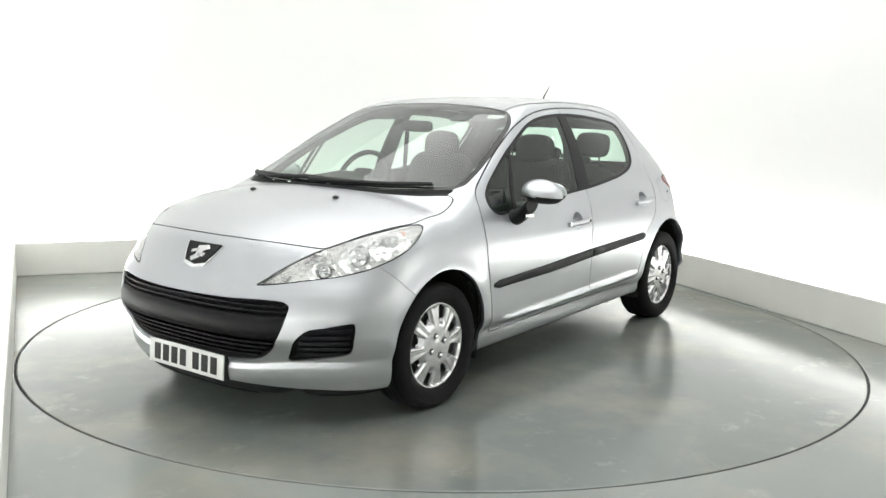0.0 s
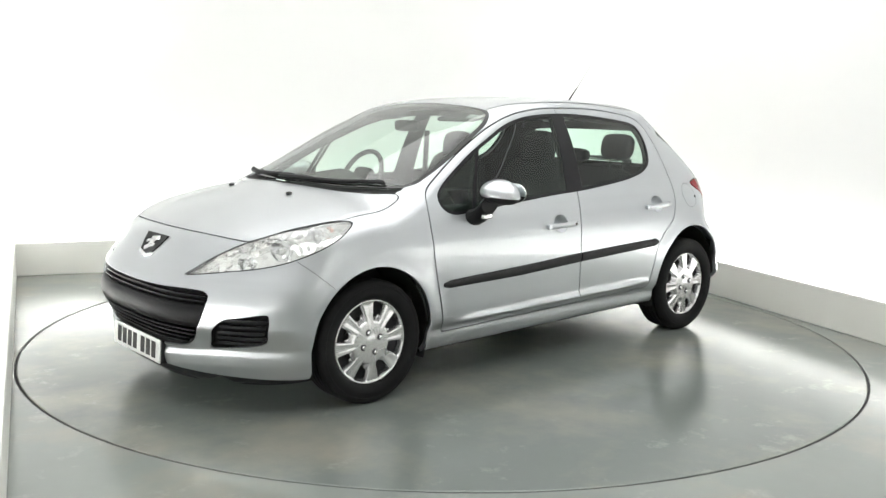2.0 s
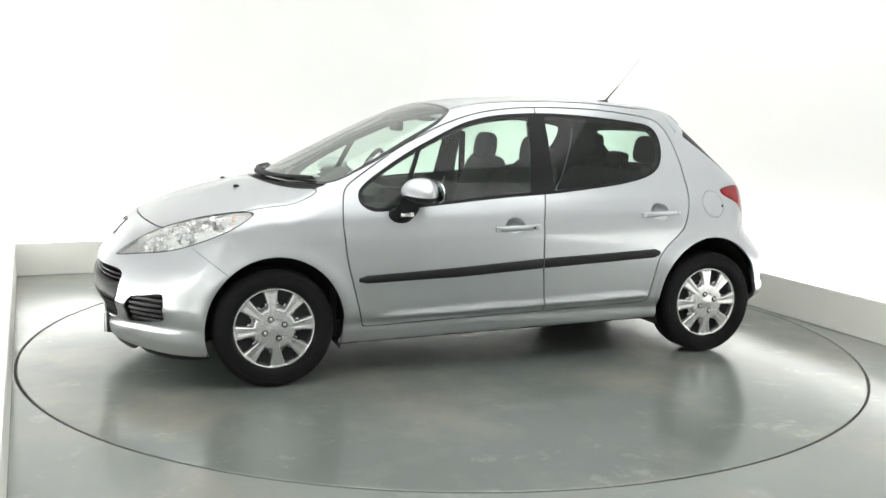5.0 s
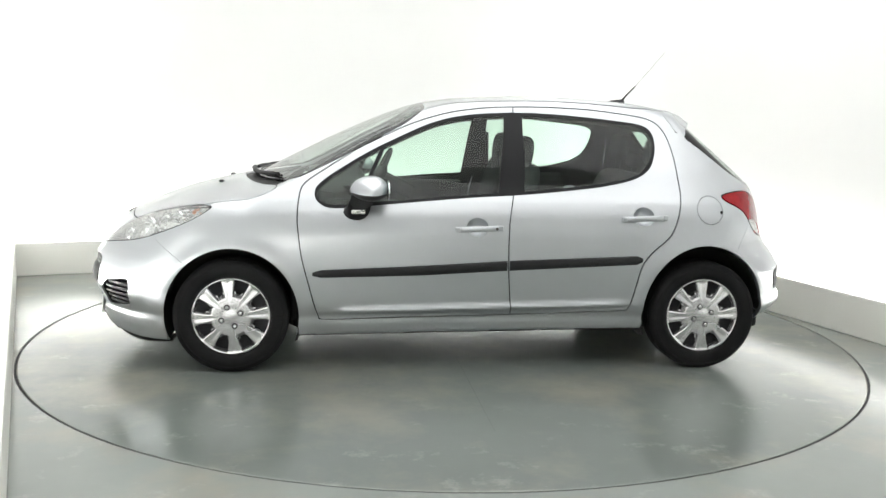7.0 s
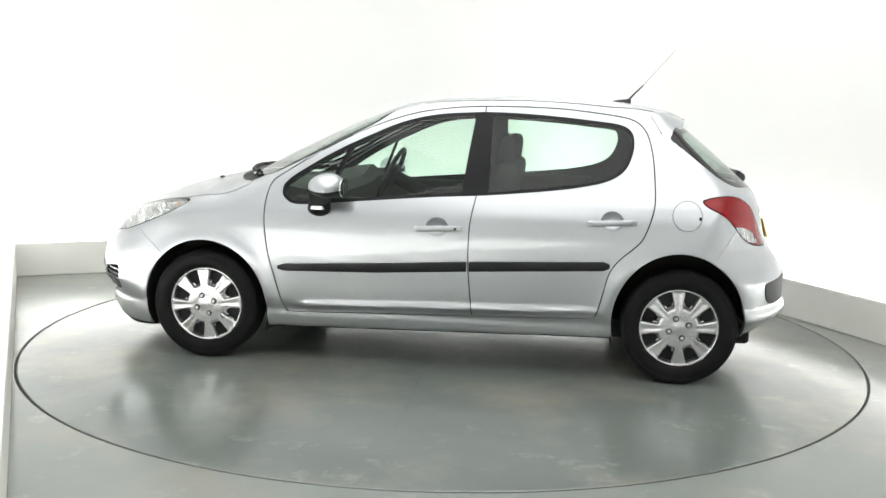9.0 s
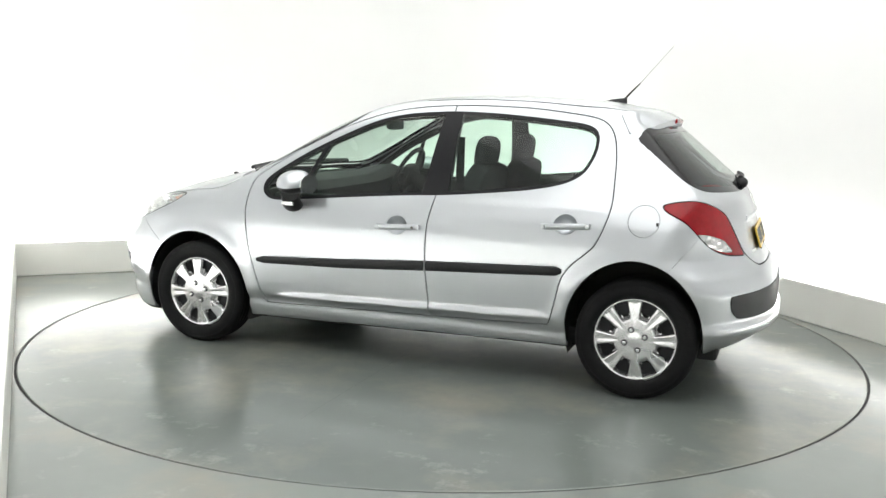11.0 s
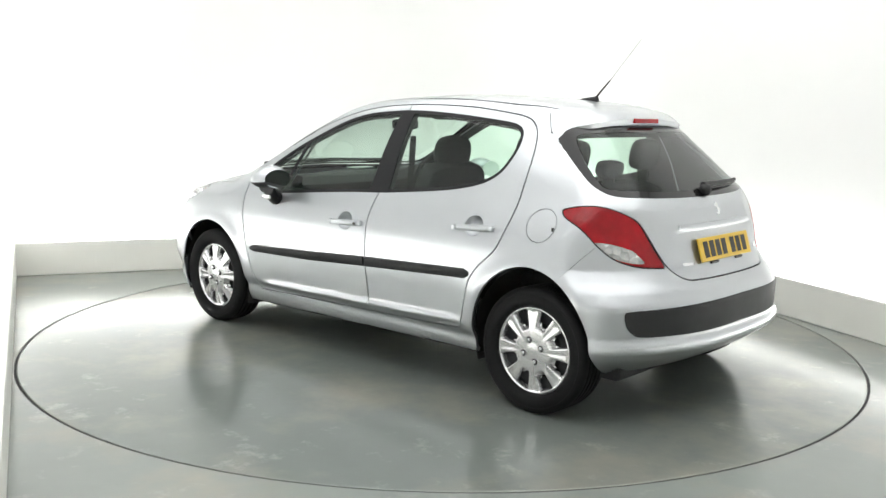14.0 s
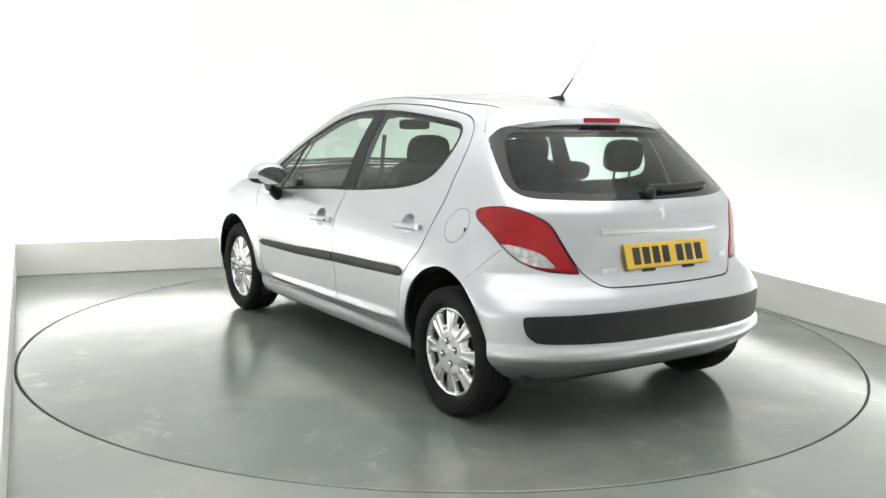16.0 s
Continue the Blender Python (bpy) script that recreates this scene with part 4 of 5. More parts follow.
def handle_bowls():
    """Finger hollows pressed into the doors behind the handles."""
    for s, _ in SIDES:
        for door, (cx, cz) in zip(doors[s], BOWLS):
            faces, n = [], 28
            rings = [1.03, 1.0, 0.97, 0.92, 0.84, 0.7, 0.5, 0.25]
            r = np.repeat(rings, n)
            a = np.tile(np.arange(n) * math.tau / n, len(rings))
            depth = np.where(r >= 1, 0.0015, 0.0015 + 0.034 * (1 - np.minimum(r, 1) ** 3) ** 0.8)
            verts = flank_points(cx + 0.058 * r * np.cos(a), cz + 0.050 * r * np.sin(a), -depth) * np.array([1, s, 1])
            for i in range(len(rings) - 1):
                for k in range(n):
                    j = (k + 1) % n
                    q = (i * n + k, i * n + j, (i + 1) * n + j, (i + 1) * n + k)
                    faces.append(q if s > 0 else q[::-1])
            last = (len(rings) - 1) * n
            q = tuple(range(last, last + n))
            faces.append(q if s > 0 else q[::-1])
            mesh_object("handle_bowl", verts, faces, PAINT, door, "silver finger hollow")


handle_bowls()


def mirrors():
    for s, _ in SIDES:
        mirror = new("door_mirror")
        mirror.parent = car
        tagged(mirror, "silver and black door mirror")
        bm = bmesh.new()
        bmesh.ops.create_uvsphere(bm, u_segments=40, v_segments=24, radius=1.0)
        for v in bm.verts:
            x, y, z = v.co
            v.co.x = 0.550 + (0.112 if x > 0 else 0.082) * x * (1 - 0.25 * max(0, y))
            v.co.y = s * (0.945 + 0.112 * y)
            v.co.z = 0.972 + (0.072 if z > 0 else 0.052) * z - 0.012 * y
        low = bm.copy()
        for b, keep_high in ((bm, True), (low, False)):
            kill = [f for f in b.faces if (f.calc_center_median().z > 0.960 + 0.03 * (0.945 - abs(f.calc_center_median().y)) and f.calc_center_median().x > 0.476) != keep_high]
            bmesh.ops.delete(b, geom=kill, context="FACES")
            bmesh.ops.recalc_face_normals(b, faces=b.faces[:])
        bmesh.ops.scale(low, vec=(0.985, 0.995, 0.99), verts=low.verts[:], space=Matrix.Translation((-0.545, -s * 0.945, -0.965)))
        part("mirror_cap", bm, PAINT, mirror, "silver upper cap", smooth=True)
        part("mirror_base", low, BLACK, mirror, "black lower casing", smooth=True)
        bm = bmesh.new()
        rows = []
        for i in range(9):
            t = i / 8
            c = Vector((0.640 - 0.035 * t, s * (0.81 + 0.105 * t), 0.842 + 0.075 * t * t))
            a, b = 0.066 - 0.008 * t, 0.046 - 0.004 * t
            rows.append([c + Vector((a * math.cos(k * math.tau / 14), 0, b * math.sin(k * math.tau / 14))) for k in range(14)])
        ribbon(bm, rows)
        part("mirror_arm", bm, GLOSS_BLACK, mirror, "black mirror arm", smooth=True)
        bm = bmesh.new()
        box(bm, 0.585, 0.655, s * 0.912 - 0.008, s * 0.912 + 0.008, 0.848, 0.872, 0.006)
        part("repeater_lamp", bm, REFLECTOR, mirror, "clear repeater lamp")
        bm = bmesh.new()
        bmesh.ops.create_cone(bm, cap_ends=True, segments=40, radius1=1, radius2=0.98, depth=0.006)
        for v in bm.verts:
            x, y, z = v.co
            v.co = Vector((0.470 + z, s * (0.945 + 0.090 * y), 0.973 + 0.052 * x))
        bmesh.ops.recalc_face_normals(bm, faces=bm.faces[:])
        part("mirror_glass", bm, MIRROR, mirror, "mirror glass")


mirrors()


# ---- wheels ----
def wheel_cover():
    """A silver cover with eight broad spokes and slots between them, as one net of angle and radius."""
    radii = [0.0, 0.028, 0.032, 0.05, 0.072, 0.09] + [0.098 + 0.004 * i for i in range(24)] + [0.194, 0.1975, 0.201, 0.204, 0.2055]
    n = 240
    verts, faces = [], []

    def height(r, a):
        u = abs((a * 8 / math.tau) % 1 - 0.5) * 2          # 1 on a spoke's middle, 0 in a slot's middle
        spoke = min(1, max(0, (u - 0.44) / 0.12))
        spoke = spoke * spoke * (3 - 2 * spoke)
        ramp = min(1, max(0, (r - 0.100) / 0.020)) * (1 - min(1, max(0, (r - 0.186) / 0.008)))
        h = -0.012 * (r / 0.2) ** 2 + 0.005 * math.exp(-((r - 0.1985) / 0.005) ** 2)
        trough = -0.0022 * math.exp(-((u - 1.0) / 0.20) ** 2) * min(1, max(0, (r - 0.075) / 0.04)) * (1 - min(1, max(0, (r - 0.178) / 0.012)))
        hub = -0.004 * math.exp(-((r - 0.036) / 0.004) ** 2)
        return h - (1 - spoke) * ramp * 0.030 + trough + hub

    for r in radii:
        for k in range(n):
            a = k * math.tau / n
            verts.append((r * math.sin(a), height(r, a), r * math.cos(a)))
    for i in range(len(radii) - 1):
        for k in range(n):
            a = (k + 0.5) * math.tau / n
            rm = (radii[i] + radii[i + 1]) / 2
            u = abs((a * 8 / math.tau) % 1 - 0.5) * 2
            if 0.118 < rm < 0.186 and u < 0.49 * min(1, (rm - 0.113) / 0.026) ** 0.55:
                continue
            j = (k + 1) % n
            faces.append((i * n + k, (i + 1) * n + k, (i + 1) * n + j, i * n + j) if i else (k, n + k, n + j))
    base = len(verts)
    for k in range(n):
        a = k * math.tau / n
        verts.append((0.2055 * math.sin(a), -0.03, 0.2055 * math.cos(a)))
    i = len(radii) - 1
    for k in range(n):
        j = (k + 1) % n
        faces.append((i * n + k, base + k, base + j, i * n + j))
    return verts, faces


COVER_V, COVER_F = wheel_cover()
WHEEL_Z = 0.297


def wheels():
    for s, _ in SIDES:
        for x, y, z in ((1.27, 0.835, WHEEL_Z), (-1.27, 0.832, WHEEL_Z)):
            wheel = new("wheel")
            wheel.parent = car
            wheel.matrix_basis = Matrix.Translation((x, y * s, z)) @ pose(0, 0, 0, 0, 0, 0 if s > 0 else 180) @ pose(0, 0, 0, 0, 5 if x > 0 else 3, 0)
            bm = bmesh.new()
            r = WHEEL_Z
            prof = [(0.19, -0.17), (0.215, -0.182), (0.255, -0.186), (r - 0.018, -0.178), (r - 0.004, -0.160), (r, -0.14)]
            for g in (-0.125, -0.094, -0.063, -0.032):
                prof += [(r, g - 0.004), (r - 0.007, g - 0.003), (r - 0.007, g + 0.003), (r, g + 0.004)]
            prof += [(r, -0.02), (r - 0.004, -0.004), (r - 0.016, 0.009), (r - 0.030, 0.0135), (r - 0.032, 0.0120), (0.248, 0.0155), (0.228, 0.013), (0.214, 0.006), (0.2065, -0.004), (0.2, -0.03)]
            lathe(bm, prof, 96)
            part("tyre", bm, RUBBER, wheel, "black rubber tyre", smooth=True)
            cover = mesh_object("wheel_cover", COVER_V, COVER_F, CAP, wheel, "silver eight-spoke wheel cover")
            bm = bmesh.new()
            lathe(bm, [(0.02, -0.06), (0.10, -0.055), (0.185, -0.05), (0.198, -0.02), (0.2, -0.02), (0.2, -0.16)], 48)
            part("rim", bm, SEAM, wheel, "dark steel rim behind the cover", smooth=True)
            bm = bmesh.new()
            lathe(bm, [(0.05, -0.052), (0.128, -0.048), (0.13, -0.058)], 48)
            part("brake_disc", bm, UNDER, wheel, "dull brake disc", smooth=True)
            for k in range(4):
                a = math.radians(17 + 90 * k)
                bm = bmesh.new()
                lathe(bm, [(0.0001, 0.012), (0.007, 0.012), (0.0098, 0.008), (0.0102, -0.002)], 12)
                bolt = part("wheel_bolt", bm, CHROME, wheel, "chrome bolt head", smooth=True)
                bolt.location = (0.052 * math.sin(a), -0.001, 0.052 * math.cos(a))
                bm = bmesh.new()
                lathe(bm, [(0.010, 0.0012), (0.0155, 0.0012), (0.0165, -0.003)], 14)
                well = part("bolt_seat", bm, SEAM, wheel, "dark bolt seat", smooth=True)
                well.location = bolt.location
        for x, rx, z, end in ((1.265, 0.352, 0.30, 1.12), (-1.258, 0.344, 0.32, 1.0)):
            bm = bmesh.new()
            rows = []
            for k in range(25):
                a = math.pi * (-0.12 + (end + 0.12) * (k / 24)) if x < 0 else math.pi * (1.12 - 1.24 * k / 24)
                c, sn = math.cos(a), math.sin(a)
                rows.append([bm.verts.new((x + rx * c * f, s * y, z + (rx + 0.02) * sn * f)) for f, y in ((0.985, 0.822), (1.02, 0.79), (1.03, 0.52), (0.2, 0.52))])
            for u, v in zip(rows, rows[1:]):
                for i in range(3):
                    bm.faces.new((u[i], u[i + 1], v[i + 1], v[i]))
            part("wheel_arch_liner", bm, UNDER, car, "black arch liner", smooth=True)


wheels()


# ---- plates, badges, wipers, aerial ----
def plate(parent, mat, at, tilt, face, label):
    """A number plate whose writing is shown as plain bars."""
    base = bmesh.new()
    box(base, -0.004, 0.004, -0.26, 0.26, -0.056, 0.056, 0.003)
    pl = part("number_plate", base, mat, parent, label)
    pl.matrix_basis = Matrix.Translation(at) @ pose(0, 0, 0, 0, tilt, 0 if face > 0 else 180)
    x = -0.222
    for i in range(7):
        bm = bmesh.new()
        box(bm, 0.0042, 0.0056, x + 0.003, x + 0.046, -0.038, 0.038)
        part("plate_bar", bm, INK, pl)
        x += 0.061 + (0.028 if i == 3 else 0)
    return pl


plate(front_bumper, WHITE_PLATE, (2.052, 0, 0.250), -3, 1, "white front number plate")
bm = bmesh.new()
box(bm, 2.0, 2.046, -0.265, 0.265, 0.192, 0.30, 0.008)
part("plate_holder", bm, BLACK, front_bumper, "black plate holder")
_low, _high = end_point(0.13, 0.718, False)[0], end_point(0.13, 0.816, False)[0]
_tilt = math.degrees(math.atan2(_low.x - _high.x, _high.z - _low.z))
plate(tailgate, YELLOW, ((_low.x + _high.x) / 2 - 0.008, 0, 0.767), _tilt, -1, "yellow rear number plate")


def tailgate_details():
    # raised lip over the plate and the recess' edges
    bm = bmesh.new()
    rows = []
    for i in range(21):
        y = -0.36 + 0.72 * i / 20
        p, n = end_point(y, 0.875, False)
        rows.append([p + n * o + Vector((0, 0, h)) for o, h in ((-0.01, 0.018), (0.001, 0.011), (0.005, -0.004), (0.004, -0.012), (-0.012, -0.015))])
    ribbon(bm, rows)
    part("plate_lip", bm, PAINT, tailgate, smooth=True)
    for y0 in (0.09, -0.16):
        bm = bmesh.new()
        box(bm, -1.800, -1.785, y0, y0 + 0.075, 0.699, 0.711, 0.003)
        part("plate_clip", bm, INK, tailgate, "black plate clip")
    # emblem as a plain chrome shape
    p, n = end_point(-0.01, 0.945, False)
    bm = bmesh.new()
    for a, b, c, d in ((-0.006, 0.010, -0.030, 0.028), (-0.022, -0.002, 0.006, 0.018), (0.004, 0.024, -0.016, -0.006), (-0.020, 0.0, -0.032, -0.022)):
        box(bm, -0.003, 0.004, a, b, c, d, 0.0015)
    em = part("emblem", bm, CHROME, tailgate, "small plain chrome emblem")
    em.matrix_basis = Matrix.Translation(p) @ n.to_track_quat("X", "Z").to_matrix().to_4x4()
    for y, w, h, z in ((0.34, 0.075, 0.014, 0.712), (-0.40, 0.05, 0.022, 0.735)):
        p, n = end_point(y, z, False)
        bm = bmesh.new()
        box(bm, -0.002, 0.003, -w / 2, w / 2, -h / 2, h / 2, 0.001)
        em = part("model_script", bm, CHROME, tailgate, "chrome script shown as a plain bar")
        em.matrix_basis = Matrix.Translation(p) @ n.to_track_quat("X", "Z").to_matrix().to_4x4()
    # spoiler along the roof's edge, with the third brake lamp in it
    bm = bmesh.new()
    rows = []
    for i in range(29):
        y = -0.530 + 1.06 * i / 28
        a = abs(y)
        end = min(1, max(0, (a - 0.40) / 0.13)) ** 2       # 1 where the ends dive into the roof
        edge = -1.312 + 0.20 * (a / 0.75) ** 3 + 0.05 * end
        z0, z1 = top_point(-1.115, y)[0].z, top_point(-1.18, y)[0].z
        ze = 1.368 - 0.14 * y * y
        row = [(-1.115, z0 + 0.001), (-1.18, z1 + 0.004), ((edge - 1.18) / 2, (z1 + ze) / 2 + 0.006), (edge + 0.012, ze + 0.002), (edge, ze - 0.008), (edge + 0.006, ze - 0.034), (edge + 0.03, ze - 0.040), (-1.22, ze - 0.036), (-1.12, z0 - 0.03)]
        rows.append([(x, y, z + (min(z, top_point(max(x, -1.27), y)[0].z - 0.006) - z) * end) for x, z in row])
    ribbon(bm, rows)
    spoiler = part("spoiler", bm, PAINT, tailgate, "silver roof-edge spoiler", smooth=True)
    bm = bmesh.new()
    box(bm, -1.320, -1.295, -0.115, 0.115, 1.337, 1.361, 0.004)
    part("brake_lamp", bm, RED, spoiler, "red high-level brake lamp")
    # wiper lying along the foot of the rear window
    bm = bmesh.new()
    pts = []
    for i in range(11):
        y = 0.03 - 0.42 * i / 10
        p, n = end_point(y, 1.038 + 0.006 * i / 10, False, 0.022)
        pts.append(p)
    tube(bm, pts, [0.016] * 3 + [0.013] * 4 + [0.010] * 4, 8)
    wiper = part("rear_wiper", bm, BLACK, tailgate, "black rear wiper", smooth=True)
    bm = bmesh.new()
    p, n = end_point(0.02, 1.022, False, 0.012)
    bmesh.ops.create_uvsphere(bm, u_segments=20, v_segments=12, radius=0.030)
    bmesh.ops.translate(bm, vec=p, verts=bm.verts[:])
    part("wiper_pivot", bm, BLACK, wiper, smooth=True)
    bm = bmesh.new()
    pts = [end_point(-0.06 - 0.36 * i / 8, 1.030 + 0.010 * i / 8, False, 0.008)[0] for i in range(9)]
    tube(bm, pts, 0.005, 6)
    part("wiper_blade", bm, INK, wiper)


tailgate_details()


def front_badge():
    p, n = end_point(0.0, 0.712)
    frame_m = Matrix.Translation(p) @ n.to_track_quat("X", "Z").to_matrix().to_4x4()

    def plate_of(pts, x0, x1, name, mat, label):
        bm = bmesh.new()
        a = [bm.verts.new((x0, y, z)) for y, z in pts]
        b = [bm.verts.new((x1, y * 0.96, z * 0.96)) for y, z in pts]
        bm.faces.new(b)
        bm.faces.new(a[::-1])
        for i in range(len(pts)):
            j = (i + 1) % len(pts)
            bm.faces.new((a[i], a[j], b[j], b[i]))
        bmesh.ops.recalc_face_normals(bm, faces=bm.faces[:])
        ob = part(name, bm, mat, front_bumper, label)
        ob.matrix_basis = frame_m

    shield = [(-0.105, 0.056), (0.105, 0.056), (0.088, 0.012), (0.062, -0.036), (0.0, -0.050), (-0.062, -0.036), (-0.088, 0.012)]
    plate_of([(y * 1.16, z * 1.28 - 0.010) for y, z in shield], -0.02, 0.006, "badge_surround", CHROME, "bright chrome badge surround")
    shield = [(y * 1.1, z * 1.1) for y, z in shield]
    plate_of(shield, -0.01, 0.010, "badge", GLOSS_BLACK, "black shield badge")
    for pts in ([(-0.02, 0.03), (0.03, 0.038), (0.045, 0.022), (0.02, 0.012), (0.016, -0.016), (-0.016, -0.034), (-0.032, -0.02), (-0.012, -0.006)],
                [(0.0, 0.0), (0.034, 0.004), (0.03, -0.012), (0.0, -0.014)], [(-0.044, 0.012), (-0.01, 0.02), (-0.01, 0.008), (-0.042, 0.0)]):
        plate_of([(y * 1.25, z * 1.3) for y, z in pts], 0.010, 0.014, "badge_figure", CAP, "plain chrome figure on the badge")


front_badge()


def wipers_and_aerial():
    for y0, y1 in ((-0.05, 0.60), (-0.62, 0.02)):
        bm = bmesh.new()
        pts = []
        for i in range(15):
            y = y0 + (y1 - y0) * i / 14
            x = np.interp(abs(y), [0, 0.2, 0.4, 0.58, 0.68], [1.205, 1.188, 1.142, 1.062, 0.995]) + 0.012 - 0.03 * i / 14
            p, n = top_point(x, y, 0.020)
            pts.append(p)
        tube(bm, pts, [0.015] * 6 + [0.011] * 9, 8)
        wiper = part("windscreen_wiper", bm, BLACK, car, "black wiper arm lying at the foot of the windscreen", smooth=True)
        bm = bmesh.new()
        pts = [top_point(np.interp(abs(y), [0, 0.2, 0.4, 0.58, 0.68], [1.205, 1.188, 1.142, 1.062, 0.995]) - 0.03, y, 0.006)[0] for y in [y0 + (y1 - y0) * (0.15 + 0.85 * i / 14) for i in range(15)]]
        tube(bm, pts, 0.006, 6)
        part("wiper_blade", bm, INK, wiper)
    for y in (0.28, -0.30):
        p, n = top_point(1.375, y, 0.004)
        bm = bmesh.new()
        bmesh.ops.create_uvsphere(bm, u_segments=14, v_segments=8, radius=0.014)
        bmesh.ops.scale(bm, vec=(1.2, 1, 0.6), verts=bm.verts[:])
        bmesh.ops.translate(bm, vec=p, verts=bm.verts[:])
        part("washer_jet", bm, INK, car, "black washer jet", smooth=True)
    bm = bmesh.new()
    rows = []
    for x, w, h in ((-0.905, 0.006, 0.004), (-0.94, 0.018, 0.014), (-0.99, 0.022, 0.024), (-1.015, 0.018, 0.030), (-1.022, 0.012, 0.026)):
        z = top_point(x, 0.0)[0].z - 0.004
        rows.append([Vector((x, w * math.cos(k * math.tau / 12), z + max(0, h * 1.1 * math.sin(k * math.tau / 12)))) for k in range(12)])
    ribbon(bm, rows)
    base = part("aerial", bm, BLACK, car, "black roof aerial foot", smooth=True)
    z = top_point(-1.0, 0.0)[0].z
    bm = bmesh.new()
    tube(bm, [(-1.005, 0, z + 0.015), (-1.04, 0, z + 0.055), (-1.09, 0, z + 0.107)], [0.0065, 0.005, 0.0035], 8)
    part("aerial_spring", bm, BLACK, base, smooth=True)
    bm = bmesh.new()
    tube(bm, [(-1.088, 0, z + 0.105), (-1.262, 0, z + 0.31)], [0.0019, 0.0013], 6)
    part("aerial_mast", bm, MAST, base, "thin aerial mast")


wipers_and_aerial()


# ---- cabin ----
def soft_box(name, mat, parent, size, m, label="", power=5.0, cuts=6):
    """A padded block: a box with rounded, slightly swollen faces."""
    bm = bmesh.new()
    bmesh.ops.create_cube(bm, size=2.0)
    bmesh.ops.subdivide_edges(bm, edges=bm.edges[:], cuts=cuts, use_grid_fill=True)
    for v in bm.verts:
        x, y, z = v.co
        r = max(abs(x), abs(y), abs(z)) / max(1e-6, (abs(x) ** power + abs(y) ** power + abs(z) ** power) ** (1 / power))
        v.co = Vector((x * r * size[0] / 2, y * r * size[1] / 2, z * r * size[2] / 2))
    bmesh.ops.transform(bm, matrix=m, verts=bm.verts[:])
    return part(name, bm, mat, parent, label, smooth=True)


def seats():
    for y in (0.36, -0.36):
        seat = new("front_seat")
        seat.parent = car
        tagged(seat, "dark grey cloth front seat")
        soft_box("cushion", CLOTH, seat, (0.52, 0.50, 0.16), Matrix.Translation((0.06, y, 0.50)) @ pose(0, 0, 0, 0, -8, 0))
        soft_box("backrest", CLOTH, seat, (0.14, 0.49, 0.62), Matrix.Translation((-0.27, y, 0.80)) @ pose(0, 0, 0, 0, -16, 0))
        soft_box("headrest", CLOTH, seat, (0.10, 0.26, 0.19), Matrix.Translation((-0.33, y, 1.150)) @ pose(0, 0, 0, 0, -8, 0), power=2.9)
        for o in (0.06, -0.06):
            bm = bmesh.new()
            tube(bm, [(-0.34, y + o, 1.02), (-0.35, y + o, 1.12)], 0.006, 8)
            part("headrest_post", bm, CHROME, seat, smooth=True)
    bench = new("rear_bench")
    bench.parent = car
    tagged(bench, "dark grey cloth rear bench")
    soft_box("cushion", CLOTH, bench, (0.50, 1.24, 0.18), Matrix.Translation((-0.72, 0, 0.50)) @ pose(0, 0, 0, 0, -8, 0))
    soft_box("backrest", CLOTH, bench, (0.15, 1.20, 0.55), Matrix.Translation((-1.02, 0, 0.76)) @ pose(0, 0, 0, 0, -18, 0))
    for y, w, h, z in ((0.35, 0.25, 0.17, 1.165), (-0.35, 0.25, 0.17, 1.165), (0.0, 0.20, 0.09, 1.095)):
        soft_box("headrest", CLOTH, bench, (0.085, w, h), Matrix.Translation((-1.115, y, z)) @ pose(0, 0, 0, 0, -10, 0), power=3.4)
        for o in (0.055, -0.055):
            bm = bmesh.new()
            tube(bm, [(-1.10, y + o, 0.98), (-1.115, y + o, z - h * 0.3)], 0.006, 8)
            part("headrest_post", bm, GLOSS_BLACK, bench, smooth=True)


seats()


